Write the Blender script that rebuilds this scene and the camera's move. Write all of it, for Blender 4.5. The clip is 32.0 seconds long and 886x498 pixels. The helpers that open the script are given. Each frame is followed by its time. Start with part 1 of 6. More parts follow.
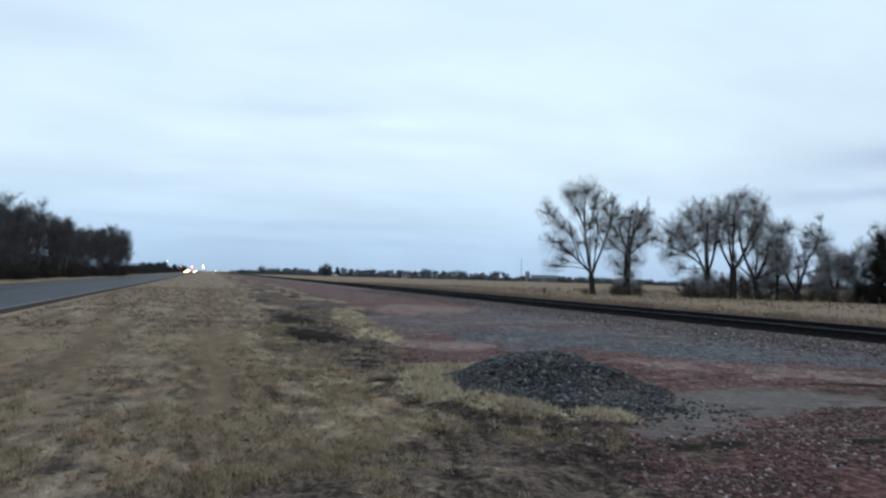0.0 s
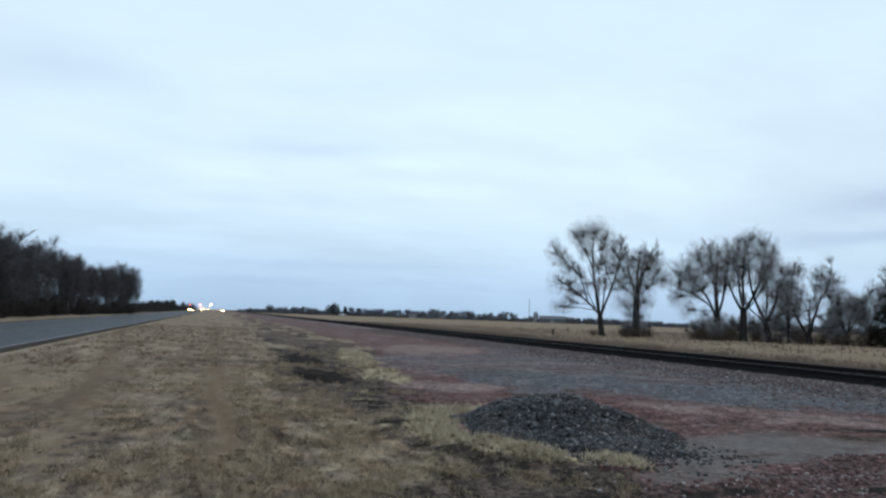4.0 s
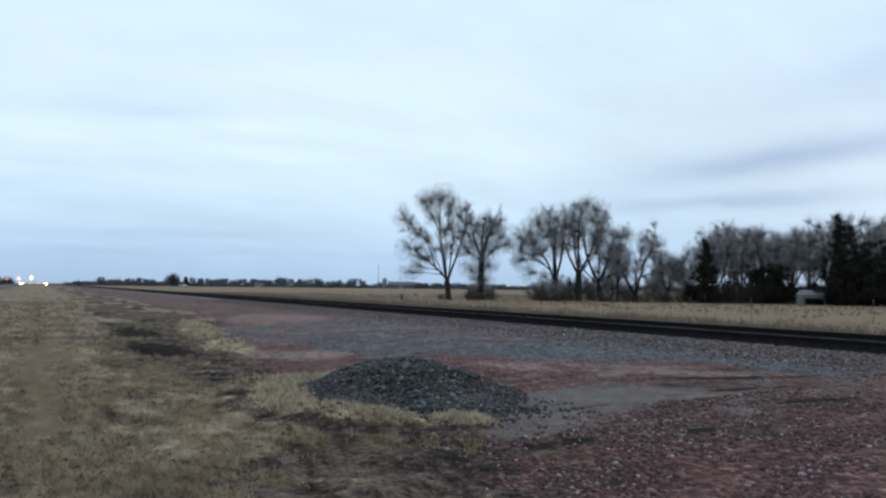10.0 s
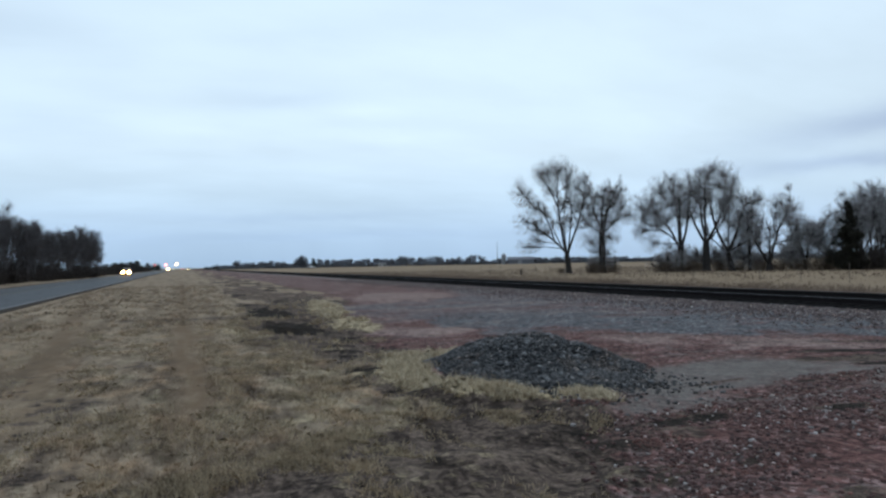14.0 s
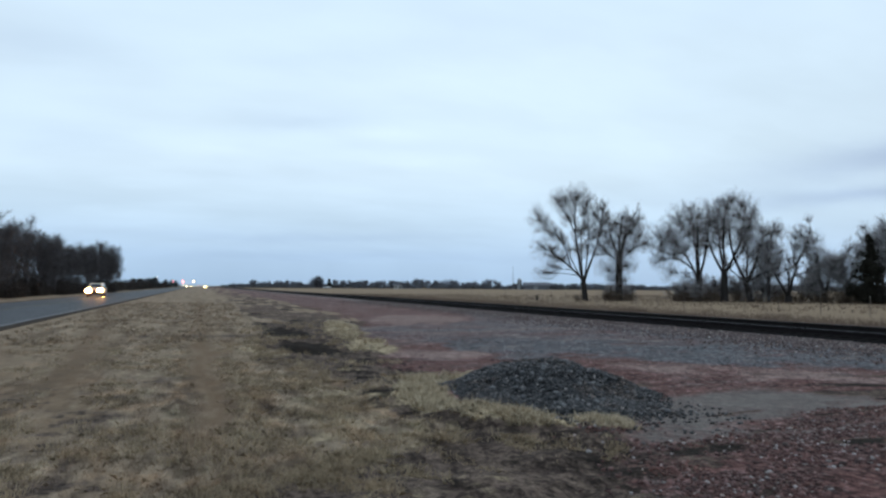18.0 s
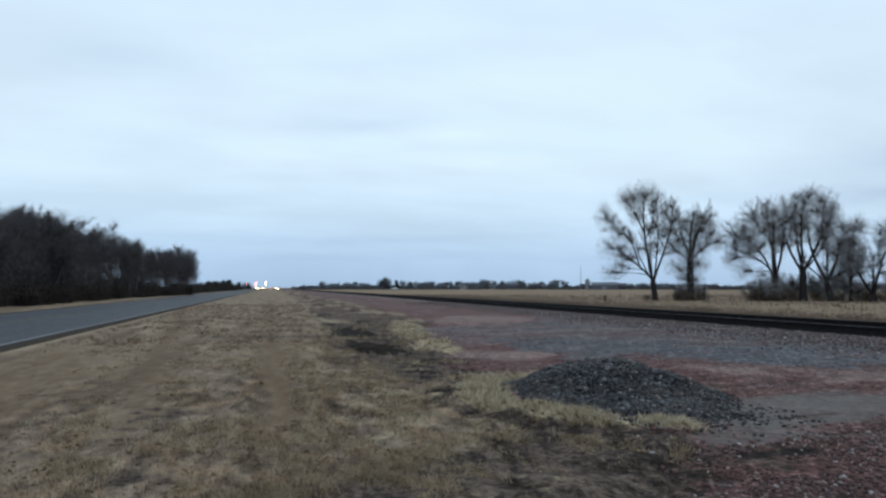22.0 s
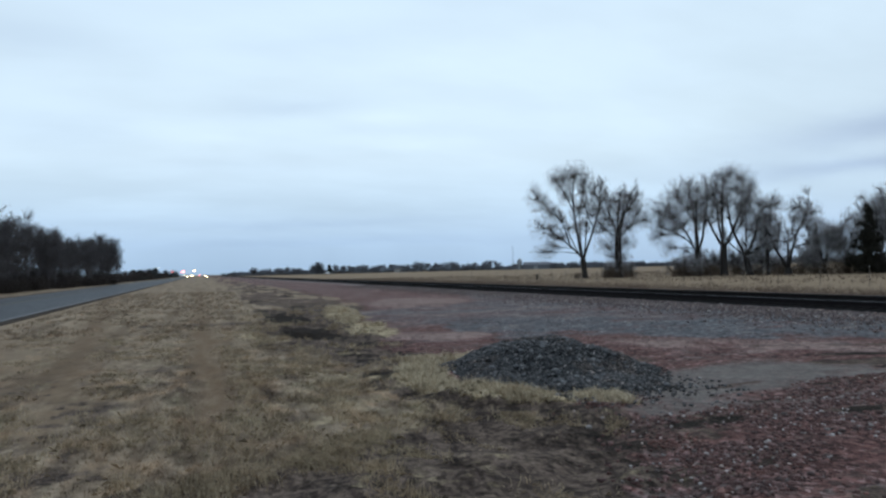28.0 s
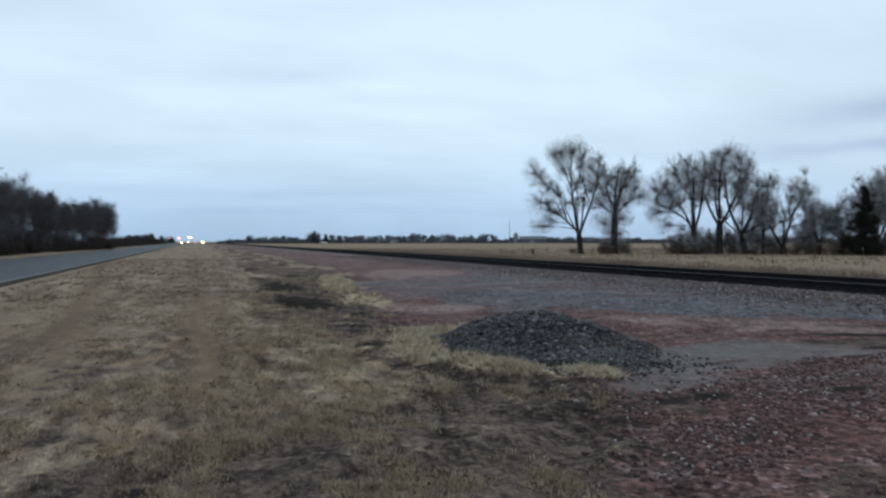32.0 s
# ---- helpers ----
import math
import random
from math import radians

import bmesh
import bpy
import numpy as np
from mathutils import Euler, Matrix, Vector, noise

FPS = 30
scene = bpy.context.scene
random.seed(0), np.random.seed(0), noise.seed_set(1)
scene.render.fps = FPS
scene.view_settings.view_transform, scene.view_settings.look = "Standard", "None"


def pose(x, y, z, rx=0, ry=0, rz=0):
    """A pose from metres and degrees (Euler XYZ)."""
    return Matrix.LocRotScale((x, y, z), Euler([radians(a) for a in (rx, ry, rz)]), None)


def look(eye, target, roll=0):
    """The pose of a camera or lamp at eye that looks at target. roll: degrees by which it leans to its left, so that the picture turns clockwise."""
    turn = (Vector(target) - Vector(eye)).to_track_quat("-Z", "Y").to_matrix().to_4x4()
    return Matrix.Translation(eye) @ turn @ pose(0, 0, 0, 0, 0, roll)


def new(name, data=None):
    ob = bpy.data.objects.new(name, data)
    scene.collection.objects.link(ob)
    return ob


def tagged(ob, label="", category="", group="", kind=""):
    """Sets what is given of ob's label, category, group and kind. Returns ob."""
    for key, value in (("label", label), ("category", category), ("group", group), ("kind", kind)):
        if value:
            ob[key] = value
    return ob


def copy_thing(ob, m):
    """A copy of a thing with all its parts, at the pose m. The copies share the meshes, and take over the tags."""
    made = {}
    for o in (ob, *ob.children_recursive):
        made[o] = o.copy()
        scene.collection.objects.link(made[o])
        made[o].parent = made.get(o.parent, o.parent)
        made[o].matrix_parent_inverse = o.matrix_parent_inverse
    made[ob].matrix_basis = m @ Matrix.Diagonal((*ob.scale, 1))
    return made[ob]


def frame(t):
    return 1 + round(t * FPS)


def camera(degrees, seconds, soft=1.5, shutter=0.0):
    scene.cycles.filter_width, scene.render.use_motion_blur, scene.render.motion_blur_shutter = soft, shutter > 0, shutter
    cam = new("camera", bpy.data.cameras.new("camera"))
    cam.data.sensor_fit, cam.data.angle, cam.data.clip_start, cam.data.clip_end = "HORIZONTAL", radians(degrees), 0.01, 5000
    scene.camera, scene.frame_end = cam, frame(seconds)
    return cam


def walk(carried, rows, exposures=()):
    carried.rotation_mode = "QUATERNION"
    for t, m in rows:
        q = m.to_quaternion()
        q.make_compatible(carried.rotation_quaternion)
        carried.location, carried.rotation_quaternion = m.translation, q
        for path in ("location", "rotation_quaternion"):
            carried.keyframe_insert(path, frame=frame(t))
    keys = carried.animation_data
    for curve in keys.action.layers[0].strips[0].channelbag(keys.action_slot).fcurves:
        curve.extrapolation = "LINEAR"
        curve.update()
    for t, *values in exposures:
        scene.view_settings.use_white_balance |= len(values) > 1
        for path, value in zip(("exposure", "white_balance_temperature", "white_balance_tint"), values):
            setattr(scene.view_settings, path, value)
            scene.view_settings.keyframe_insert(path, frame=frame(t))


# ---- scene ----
cam = camera(62.56, 32.0, soft=2.5, shutter=0.4)
PATH = [
    (0.0, (-0.053, 0.009, 1.621), (3.026, 9.516, 2.009), 1.60),
    (0.5, (-0.046, 0.018, 1.620), (2.944, 9.548, 2.125), 0.94),
    (1.0, (-0.051, 0.018, 1.624), (2.922, 9.549, 2.200), 0.96),
    (1.5, (-0.062, 0.018, 1.623), (2.926, 9.543, 2.214), 2.34),
    (2.0, (-0.060, 0.023, 1.620), (2.842, 9.574, 2.215), 1.53),
    (2.5, (-0.051, 0.022, 1.625), (2.849, 9.573, 2.234), 2.32),
    (3.0, (-0.056, 0.012, 1.626), (2.824, 9.561, 2.345), 1.76),
    (3.5, (-0.059, 0.010, 1.630), (2.855, 9.536, 2.504), 2.22),
    (5.5, (-0.045, 0.006, 1.626), (3.055, 9.466, 2.578), 1.07),
    (6.0, (-0.015, 0.008, 1.625), (2.993, 9.498, 2.565), 0.53),
    (6.5, (0.033, 0.008, 1.614), (2.946, 9.527, 2.561), -1.38),
    (7.0, (0.081, 0.006, 1.611), (2.855, 9.582, 2.402), -3.44),
    (7.5, (0.114, 0.010, 1.609), (2.775, 9.620, 2.355), -5.55),
    (8.0, (0.060, 0.033, 1.614), (2.676, 9.656, 2.358), -3.14),
    (8.5, (-0.006, 0.067, 1.627), (2.873, 9.606, 2.472), -0.49),
    (9.0, (-0.021, 0.104, 1.607), (3.581, 9.394, 2.456), 0.47),
    (9.5, (-0.006, 0.114, 1.612), (4.504, 9.021, 2.188), 1.04),
    (10.0, (0.004, 0.116, 1.608), (4.867, 8.838, 2.130), 0.62),
    (10.5, (0.015, 0.116, 1.611), (4.815, 8.878, 2.058), -0.40),
    (11.0, (0.011, 0.128, 1.621), (4.422, 9.090, 2.090), -0.52),
    (11.5, (0.004, 0.129, 1.618), (3.720, 9.392, 2.248), -0.44),
    (12.0, (0.008, 0.137, 1.617), (3.327, 9.553, 2.188), -0.76),
    (12.5, (0.013, 0.131, 1.615), (3.315, 9.558, 2.099), -0.72),
    (13.0, (0.023, 0.133, 1.610), (3.494, 9.502, 2.018), -1.10),
    (13.5, (0.023, 0.152, 1.606), (3.470, 9.533, 1.946), -0.83),
    (14.0, (0.014, 0.136, 1.613), (3.409, 9.540, 1.809), -1.09),
    (14.5, (0.015, 0.132, 1.613), (3.248, 9.592, 1.858), -1.95),
    (16.5, (-0.035, 0.036, 1.621), (3.018, 9.537, 2.266), -0.25),
    (17.0, (-0.042, 0.030, 1.617), (2.974, 9.539, 2.309), 0.53),
    (17.5, (-0.059, 0.039, 1.616), (2.924, 9.556, 2.350), 1.90),
    (18.0, (-0.068, 0.048, 1.611), (3.118, 9.513, 2.131), 0.35),
    (18.5, (-0.075, 0.063, 1.606), (3.486, 9.399, 1.999), 3.08),
    (19.0, (-0.088, 0.074, 1.599), (3.605, 9.360, 1.963), 2.72),
    (19.5, (-0.080, 0.089, 1.600), (3.725, 9.330, 1.954), 3.38),
    (20.0, (-0.068, 0.069, 1.602), (3.680, 9.332, 1.986), 2.06),
    (20.5, (-0.038, 0.035, 1.601), (3.298, 9.451, 2.043), 0.63),
    (21.0, (-0.005, 0.006, 1.603), (2.858, 9.576, 2.085), -0.01),
    (21.5, (0.000, -0.013, 1.598), (2.538, 9.645, 2.140), -0.36),
    (22.0, (0.000, -0.000, 1.600), (2.315, 9.714, 2.128), 0.00),
    (22.5, (-0.016, -0.005, 1.607), (2.528, 9.650, 2.154), 0.73),
    (23.0, (-0.027, 0.011, 1.604), (3.092, 9.497, 2.131), 0.68),
    (23.5, (-0.041, 0.009, 1.606), (3.362, 9.400, 2.084), -1.03),
    (24.0, (-0.052, 0.034, 1.604), (3.396, 9.410, 2.054), -1.21),
    (24.5, (-0.055, 0.031, 1.601), (3.440, 9.390, 2.043), -1.10),
    (25.0, (-0.051, 0.026, 1.601), (3.472, 9.375, 2.043), -1.00),
    (25.5, (-0.047, 0.028, 1.601), (3.384, 9.411, 2.032), -1.67),
    (27.5, (-0.007, 0.036, 1.599), (3.202, 9.500, 1.969), -1.48),
    (28.0, (-0.016, 0.055, 1.592), (3.179, 9.527, 1.870), -1.36),
    (28.5, (-0.028, 0.052, 1.593), (3.238, 9.502, 1.771), -1.66),
    (29.0, (-0.021, 0.070, 1.595), (3.330, 9.491, 1.746), -1.72),
    (29.5, (-0.011, 0.085, 1.597), (3.445, 9.468, 1.748), -1.94),
    (30.0, (0.005, 0.075, 1.602), (3.492, 9.446, 1.776), -4.09),
    (30.5, (0.028, 0.086, 1.597), (3.461, 9.473, 1.895), -4.16),
    (31.0, (0.022, 0.060, 1.604), (3.432, 9.458, 1.844), -1.14),
    (31.5, (0.024, 0.025, 1.609), (3.408, 9.435, 1.579), -1.24),
    (32.0, (0.002, 0.006, 1.605), (3.239, 9.467, 1.500), -0.05),
]
walk(cam, [(t, look(eye, target, roll)) for t, eye, target, roll in PATH],
     exposures=[(0.0, 0.07), (8.0, 0.07), (14.0, 0.04), (20.0, 0.02), (32.0, 0.0)])

# ---- sky and sun ----
SUN_EL, SUN_AZ = radians(9), radians(70)
world = bpy.data.worlds.new("overcast_dusk_sky")
scene.world = world
world.use_nodes = True
wn, wl = world.node_tree.nodes, world.node_tree.links
wn.clear()


def wnode(kind, **inputs):
    n = wn.new(kind)
    for k, v in inputs.items():
        n.inputs[k].default_value = v
    return n


w_out, w_bg = wn.new("ShaderNodeOutputWorld"), wn.new("ShaderNodeBackground")
w_sky = wn.new("ShaderNodeTexSky")
w_sky.sky_type, w_sky.sun_disc = "NISHITA", False
w_sky.sun_elevation, w_sky.sun_rotation = SUN_EL, SUN_AZ
w_co = wn.new("ShaderNodeTexCoord")
w_sep = wn.new("ShaderNodeSeparateXYZ")
wl.new(w_co.outputs["Generated"], w_sep.inputs[0])
# brightness of the cloud sheet by height above the horizon
w_ramp = wn.new("ShaderNodeValToRGB")
els = w_ramp.color_ramp.elements
SKY = [(0.0, (0.40, 0.57, 0.78)), (0.04, (0.47, 0.65, 0.87)), (0.09, (0.60, 0.785, 0.97)), (0.15, (0.69, 0.865, 1.015)),
       (0.30, (0.70, 0.875, 1.03)), (0.45, (0.655, 0.83, 1.02)), (1.0, (0.62, 0.78, 0.98))]
els[0].position, els[0].color = SKY[0][0], (*SKY[0][1], 1)
els[1].position, els[1].color = SKY[-1][0], (*SKY[-1][1], 1)
for p, c in SKY[1:-1]:
    e = els.new(p)
    e.color = (*c, 1)
wl.new(w_sep.outputs["Z"], w_ramp.inputs["Fac"])
# cloud sheets stretched along the horizon: the direction is projected on a flat layer
w_z = wn.new("ShaderNodeMath"); w_z.operation = "MAXIMUM"; w_z.inputs[1].default_value = 0.03
wl.new(w_sep.outputs["Z"], w_z.inputs[0])
w_za = wn.new("ShaderNodeMath"); w_za.operation = "ADD"; w_za.inputs[1].default_value = 0.2
wl.new(w_z.outputs[0], w_za.inputs[0])
w_dx = wn.new("ShaderNodeMath"); w_dx.operation = "DIVIDE"
w_dy = wn.new("ShaderNodeMath"); w_dy.operation = "DIVIDE"
wl.new(w_sep.outputs["X"], w_dx.inputs[0]); wl.new(w_za.outputs[0], w_dx.inputs[1])
wl.new(w_sep.outputs["Y"], w_dy.inputs[0]); wl.new(w_za.outputs[0], w_dy.inputs[1])
w_com = wn.new("ShaderNodeCombineXYZ")
wl.new(w_dx.outputs[0], w_com.inputs[0]); wl.new(w_dy.outputs[0], w_com.inputs[1])


def cloud(scale, detail, low, high, lo_val, hi_val, offset):
    mp = wn.new("ShaderNodeMapping"); mp.inputs["Location"].default_value = offset
    mp.inputs["Scale"].default_value = (1.0, 1.7, 1.0)
    wl.new(w_com.outputs[0], mp.inputs[0])
    nz = wnode("ShaderNodeTexNoise", Scale=scale, Detail=detail, Roughness=0.55)
    wl.new(mp.outputs[0], nz.inputs["Vector"])
    mr = wn.new("ShaderNodeMapRange")
    mr.interpolation_type = "SMOOTHSTEP"
    for k, v in zip(("From Min", "From Max", "To Min", "To Max"), (low, high, lo_val, hi_val)):
        mr.inputs[k].default_value = v
    wl.new(nz.outputs["Fac"], mr.inputs["Value"])
    return mr.outputs[0]


c1 = cloud(0.5, 4.0, 0.30, 0.62, 0.93, 1.04, (2.6, 4.1, 0.0))
c2 = cloud(1.8, 5.0, 0.35, 0.68, 0.975, 1.018, (0.3, 7.7, 0.0))
w_m = wn.new("ShaderNodeMath"); w_m.operation = "MULTIPLY"
wl.new(c1, w_m.inputs[0]); wl.new(c2, w_m.inputs[1])
STREAKS = [(55, 9.5, 11, 1.15, 0.09, -0.34), (50.5, 6.6, 9, 0.6, 0.0, -0.24), (62, 15, 7, 2.2, 0.15, -0.17), (64, 18.5, 9, 2.0, 0.1, -0.10), (3, 8.5, 9, 0.9, 0.02, -0.04),
           (7, 12.8, 4.8, 0.75, 0.03, -0.09), (13.8, 11.9, 3.6, 0.7, 0.0, 0.07), (15, 10.0, 4.5, 0.5, 0.0, 0.06), (1, 10.0, 3.5, 1.0, 0.0, 0.05), (7, 3.8, 11, 0.32, 0.0, -0.07), (10, 2.4, 14, 0.4, 0.0, -0.05),
           (25, 16, 14, 3.0, 0.0, 0.03), (-11, 16.4, 6, 1.6, 0.0, -0.08), (-9, 10.0, 5, 1.6, 0.0, -0.06), (10, 17.5, 9, 1.0, 0.03, -0.05), (12, 15.2, 6, 0.7, 0.0, 0.03), (36, 11, 8, 2.0, 0.1, 0.03)]
# long grey cloud streaks and a brighter break, each with the bearing and height of its middle
w_az = wn.new("ShaderNodeMath"); w_az.operation = "ARCTAN2"
wl.new(w_sep.outputs["X"], w_az.inputs[0]); wl.new(w_sep.outputs["Y"], w_az.inputs[1])
w_el = wn.new("ShaderNodeMath"); w_el.operation = "ARCSINE"
wl.new(w_sep.outputs["Z"], w_el.inputs[0])
w_wob = wnode("ShaderNodeTexNoise", Scale=5.0, Detail=5.0, Roughness=0.6)
w_wmap = wn.new("ShaderNodeMapping"); w_wmap.inputs["Scale"].default_value = (1.0, 1.0, 3.0)
wl.new(w_co.outputs["Generated"], w_wmap.inputs[0])
wl.new(w_wmap.outputs[0], w_wob.inputs["Vector"])


def wmath(how, a, b=0.0):
    n = wn.new("ShaderNodeMath")
    n.operation = how
    for i, v in enumerate((a, b)):
        if isinstance(v, (int, float)):
            n.inputs[i].default_value = v
        else:
            wl.new(v, n.inputs[i])
    return n.outputs[0]


def streak(az, el, half_w, half_h, tilt, gain, wob=0.035):
    u = wmath("SUBTRACT", w_az.outputs[0], radians(az))
    v = wmath("SUBTRACT", wmath("SUBTRACT", w_el.outputs[0], radians(el)), wmath("MULTIPLY", u, tilt))
    v = wmath("ADD", v, wmath("MULTIPLY", wmath("SUBTRACT", w_wob.outputs["Fac"], 0.5), wob))
    q = wmath("ADD", wmath("POWER", wmath("ABSOLUTE", wmath("DIVIDE", u, radians(half_w))), 2.0), wmath("POWER", wmath("ABSOLUTE", wmath("DIVIDE", v, radians(half_h))), 2.0))
    return wmath("ADD", wmath("MULTIPLY", wmath("EXPONENT", wmath("MULTIPLY", q, -1.0)), gain), 1.0)


w_total = streak(*STREAKS[0])
for spec in STREAKS[1:]:
    w_total = wmath("MULTIPLY", w_total, streak(*spec))
# the streaks are bluish: they dim red most and blue least
w_tint = wn.new("ShaderNodeCombineXYZ")
for ch, p in ((0, 1.0), (1, 0.9), (2, 0.55)):
    wl.new(wmath("POWER", w_total, p), w_tint.inputs[ch])
w_col = wn.new("ShaderNodeVectorMath"); w_col.operation = "MULTIPLY"
wl.new(w_ramp.outputs["Color"], w_col.inputs[0]); wl.new(w_tint.outputs[0], w_col.inputs[1])
w_mul = wn.new("ShaderNodeVectorMath"); w_mul.operation = "SCALE"
wl.new(w_col.outputs[0], w_mul.inputs[0]); wl.new(w_m.outputs[0], w_mul.inputs["Scale"])
w_skys = wn.new("ShaderNodeVectorMath"); w_skys.operation = "SCALE"; w_skys.inputs["Scale"].default_value = 0.05
wl.new(w_sky.outputs[0], w_skys.inputs[0])
w_mix = wn.new("ShaderNodeMix"); w_mix.data_type = "RGBA"; w_mix.inputs["Factor"].default_value = 0.96
wl.new(w_skys.outputs[0], w_mix.inputs["A"]); wl.new(w_mul.outputs[0], w_mix.inputs["B"])
wl.new(w_mix.outputs["Result"], w_bg.inputs["Color"])
w_bg.inputs["Strength"].default_value = 1.0
wl.new(w_bg.outputs[0], w_out.inputs[0])

sun = new("sun", bpy.data.lights.new("sun", "SUN"))
sun.data.energy, sun.data.angle, sun.data.color = 0.6, radians(25), (1.0, 0.95, 0.88)
sun.matrix_world = look((30 * math.sin(SUN_AZ), 30 * math.cos(SUN_AZ), 40), (0, 0, 0))

# ---- materials ----
class Mat:
    """A procedural material with short calls for its nodes."""

    def __init__(self, name, rough=0.8, metal=0.0, spec=0.3):
        self.m = bpy.data.materials.new(name)
        self.m.use_nodes = True
        self.n, self.l = self.m.node_tree.nodes, self.m.node_tree.links
        self.b = self.n["Principled BSDF"]
        self.b.inputs["Roughness"].default_value = rough
        self.b.inputs["Metallic"].default_value = metal
        self.b.inputs["Specular IOR Level"].default_value = spec
        self.co = self.n.new("ShaderNodeTexCoord").outputs["Object"]

    def noise(self, scale, detail=4.0, rough=0.6, stretch=None):
        t = self.n.new("ShaderNodeTexNoise")
        t.inputs["Scale"].default_value, t.inputs["Detail"].default_value, t.inputs["Roughness"].default_value = scale, detail, rough
        src = self.co
        if stretch:
            mp = self.n.new("ShaderNodeMapping")
            mp.inputs["Scale"].default_value = stretch
            self.l.new(self.co, mp.inputs[0])
            src = mp.outputs[0]
        self.l.new(src, t.inputs["Vector"])
        return t.outputs["Fac"]

    def cells(self, scale, stretch=None):
        """A random grey for each stone-like cell."""
        t = self.n.new("ShaderNodeTexVoronoi")
        t.inputs["Scale"].default_value = scale
        src = self.co
        if stretch:
            mp = self.n.new("ShaderNodeMapping")
            mp.inputs["Scale"].default_value = stretch
            self.l.new(self.co, mp.inputs[0])
            src = mp.outputs[0]
        self.l.new(src, t.inputs["Vector"])
        sp = self.n.new("ShaderNodeSeparateColor")
        self.l.new(t.outputs["Color"], sp.inputs[0])
        return sp.outputs[0]

    def step(self, value, lo, hi, a=0.0, b=1.0):
        r = self.n.new("ShaderNodeMapRange")
        r.interpolation_type = "SMOOTHSTEP"
        for k, v in zip(("From Min", "From Max", "To Min", "To Max"), (lo, hi, a, b)):
            r.inputs[k].default_value = v
        self.l.new(value, r.inputs["Value"])
        return r.outputs[0]

    def ramp(self, value, *stops):
        r = self.n.new("ShaderNodeValToRGB")
        el = r.color_ramp.elements
        el[0].position, el[0].color = stops[0][0], (*stops[0][1], 1)
        el[1].position, el[1].color = stops[-1][0], (*stops[-1][1], 1)
        for p, c in stops[1:-1]:
            el.new(p).color = (*c, 1)
        self.l.new(value, r.inputs["Fac"])
        return r.outputs["Color"]

    def mix(self, fac, a, b, how="MIX"):
        x = self.n.new("ShaderNodeMix")
        x.data_type, x.blend_type = "RGBA", how
        for key, v in (("Factor", fac), ("A", a), ("B", b)):
            if isinstance(v, (int, float)):
                x.inputs[key].default_value = v
            elif isinstance(v, tuple):
                x.inputs[key].default_value = (*v, 1)
            else:
                self.l.new(v, x.inputs[key])
        return x.outputs["Result"]

    def math(self, how, a, b=0.0):
        x = self.n.new("ShaderNodeMath")
        x.operation = how
        for i, v in enumerate((a, b)):
            if isinstance(v, (int, float)):
                x.inputs[i].default_value = v
            else:
                self.l.new(v, x.inputs[i])
        return x.outputs[0]

    def attr(self, name):
        a = self.n.new("ShaderNodeAttribute")
        a.attribute_name = name
        s = self.n.new("ShaderNodeSeparateColor")
        self.l.new(a.outputs["Color"], s.inputs[0])
        return s.outputs

    def random(self):
        return self.n.new("ShaderNodeObjectInfo").outputs["Random"]

    def island(self):
        return self.n.new("ShaderNodeNewGeometry").outputs["Random Per Island"]

    def color(self, c):
        if isinstance(c, tuple):
            self.b.inputs["Base Color"].default_value = (*c, 1)
        else:
            self.l.new(c, self.b.inputs["Base Color"])
        return self

    def rough(self, v):
        self.l.new(v, self.b.inputs["Roughness"])
        return self

    def bump(self, value, strength=0.5, dist=0.02):
        p = self.n.new("ShaderNodeBump")
        p.inputs["Strength"].default_value, p.inputs["Distance"].default_value = strength, dist
        self.l.new(value, p.inputs["Height"])
        self.l.new(p.outputs[0], self.b.inputs["Normal"])
        return self


def plain(name, c, rough=0.7, metal=0.0, spec=0.3, vary=0.15, scale=3.0):
    m = Mat(name, rough, metal, spec)
    n1, n2 = m.noise(scale, 5), m.noise(scale * 9, 3)
    f = m.math("ADD", m.math("MULTIPLY", n1, 0.6), m.math("MULTIPLY", n2, 0.4))
    m.color(m.ramp(f, (0.3, tuple(v * (1 - vary) for v in c)), (0.7, tuple(v * (1 + vary) for v in c))))
    m.bump(n2, 0.25, 0.01)
    return m.m


def glow(name, c, strength):
    m = Mat(name, 0.4)
    m.color((0.8, 0.8, 0.8))
    m.b.inputs["Emission Color"].default_value = (*c, 1)
    m.b.inputs["Emission Strength"].default_value = strength
    return m.m


def turf_colour(m, gain):
    """Dry grass in clumps a hand or two across: bleached, brown and faintly olive ones, over larger drifts."""
    clump, drift, tint = m.noise(4.0, 4, 0.62, (1.0, 0.36, 1.0)), m.noise(0.8, 4, 0.6, (1.0, 0.5, 1.0)), m.noise(1.9, 3, 0.6, (1.0, 0.36, 1.0))
    f = m.math("ADD", m.math("MULTIPLY", clump, 0.72), m.math("MULTIPLY", drift, 0.28))
    c = m.ramp(f, (0.39, (0.040 * gain, 0.029 * gain, 0.022 * gain)), (0.46, (0.114 * gain, 0.085 * gain, 0.061 * gain)), (0.52, (0.208 * gain, 0.161 * gain, 0.115 * gain)), (0.61, (0.320 * gain, 0.255 * gain, 0.182 * gain)))
    c = m.mix(m.step(tint, 0.36, 0.52, 0.75, 0.0), c, (1.04, 0.86, 0.72), "MULTIPLY")
    return m.mix(m.step(tint, 0.53, 0.66, 0.0, 0.9), c, (0.90, 0.98, 0.90), "MULTIPLY")


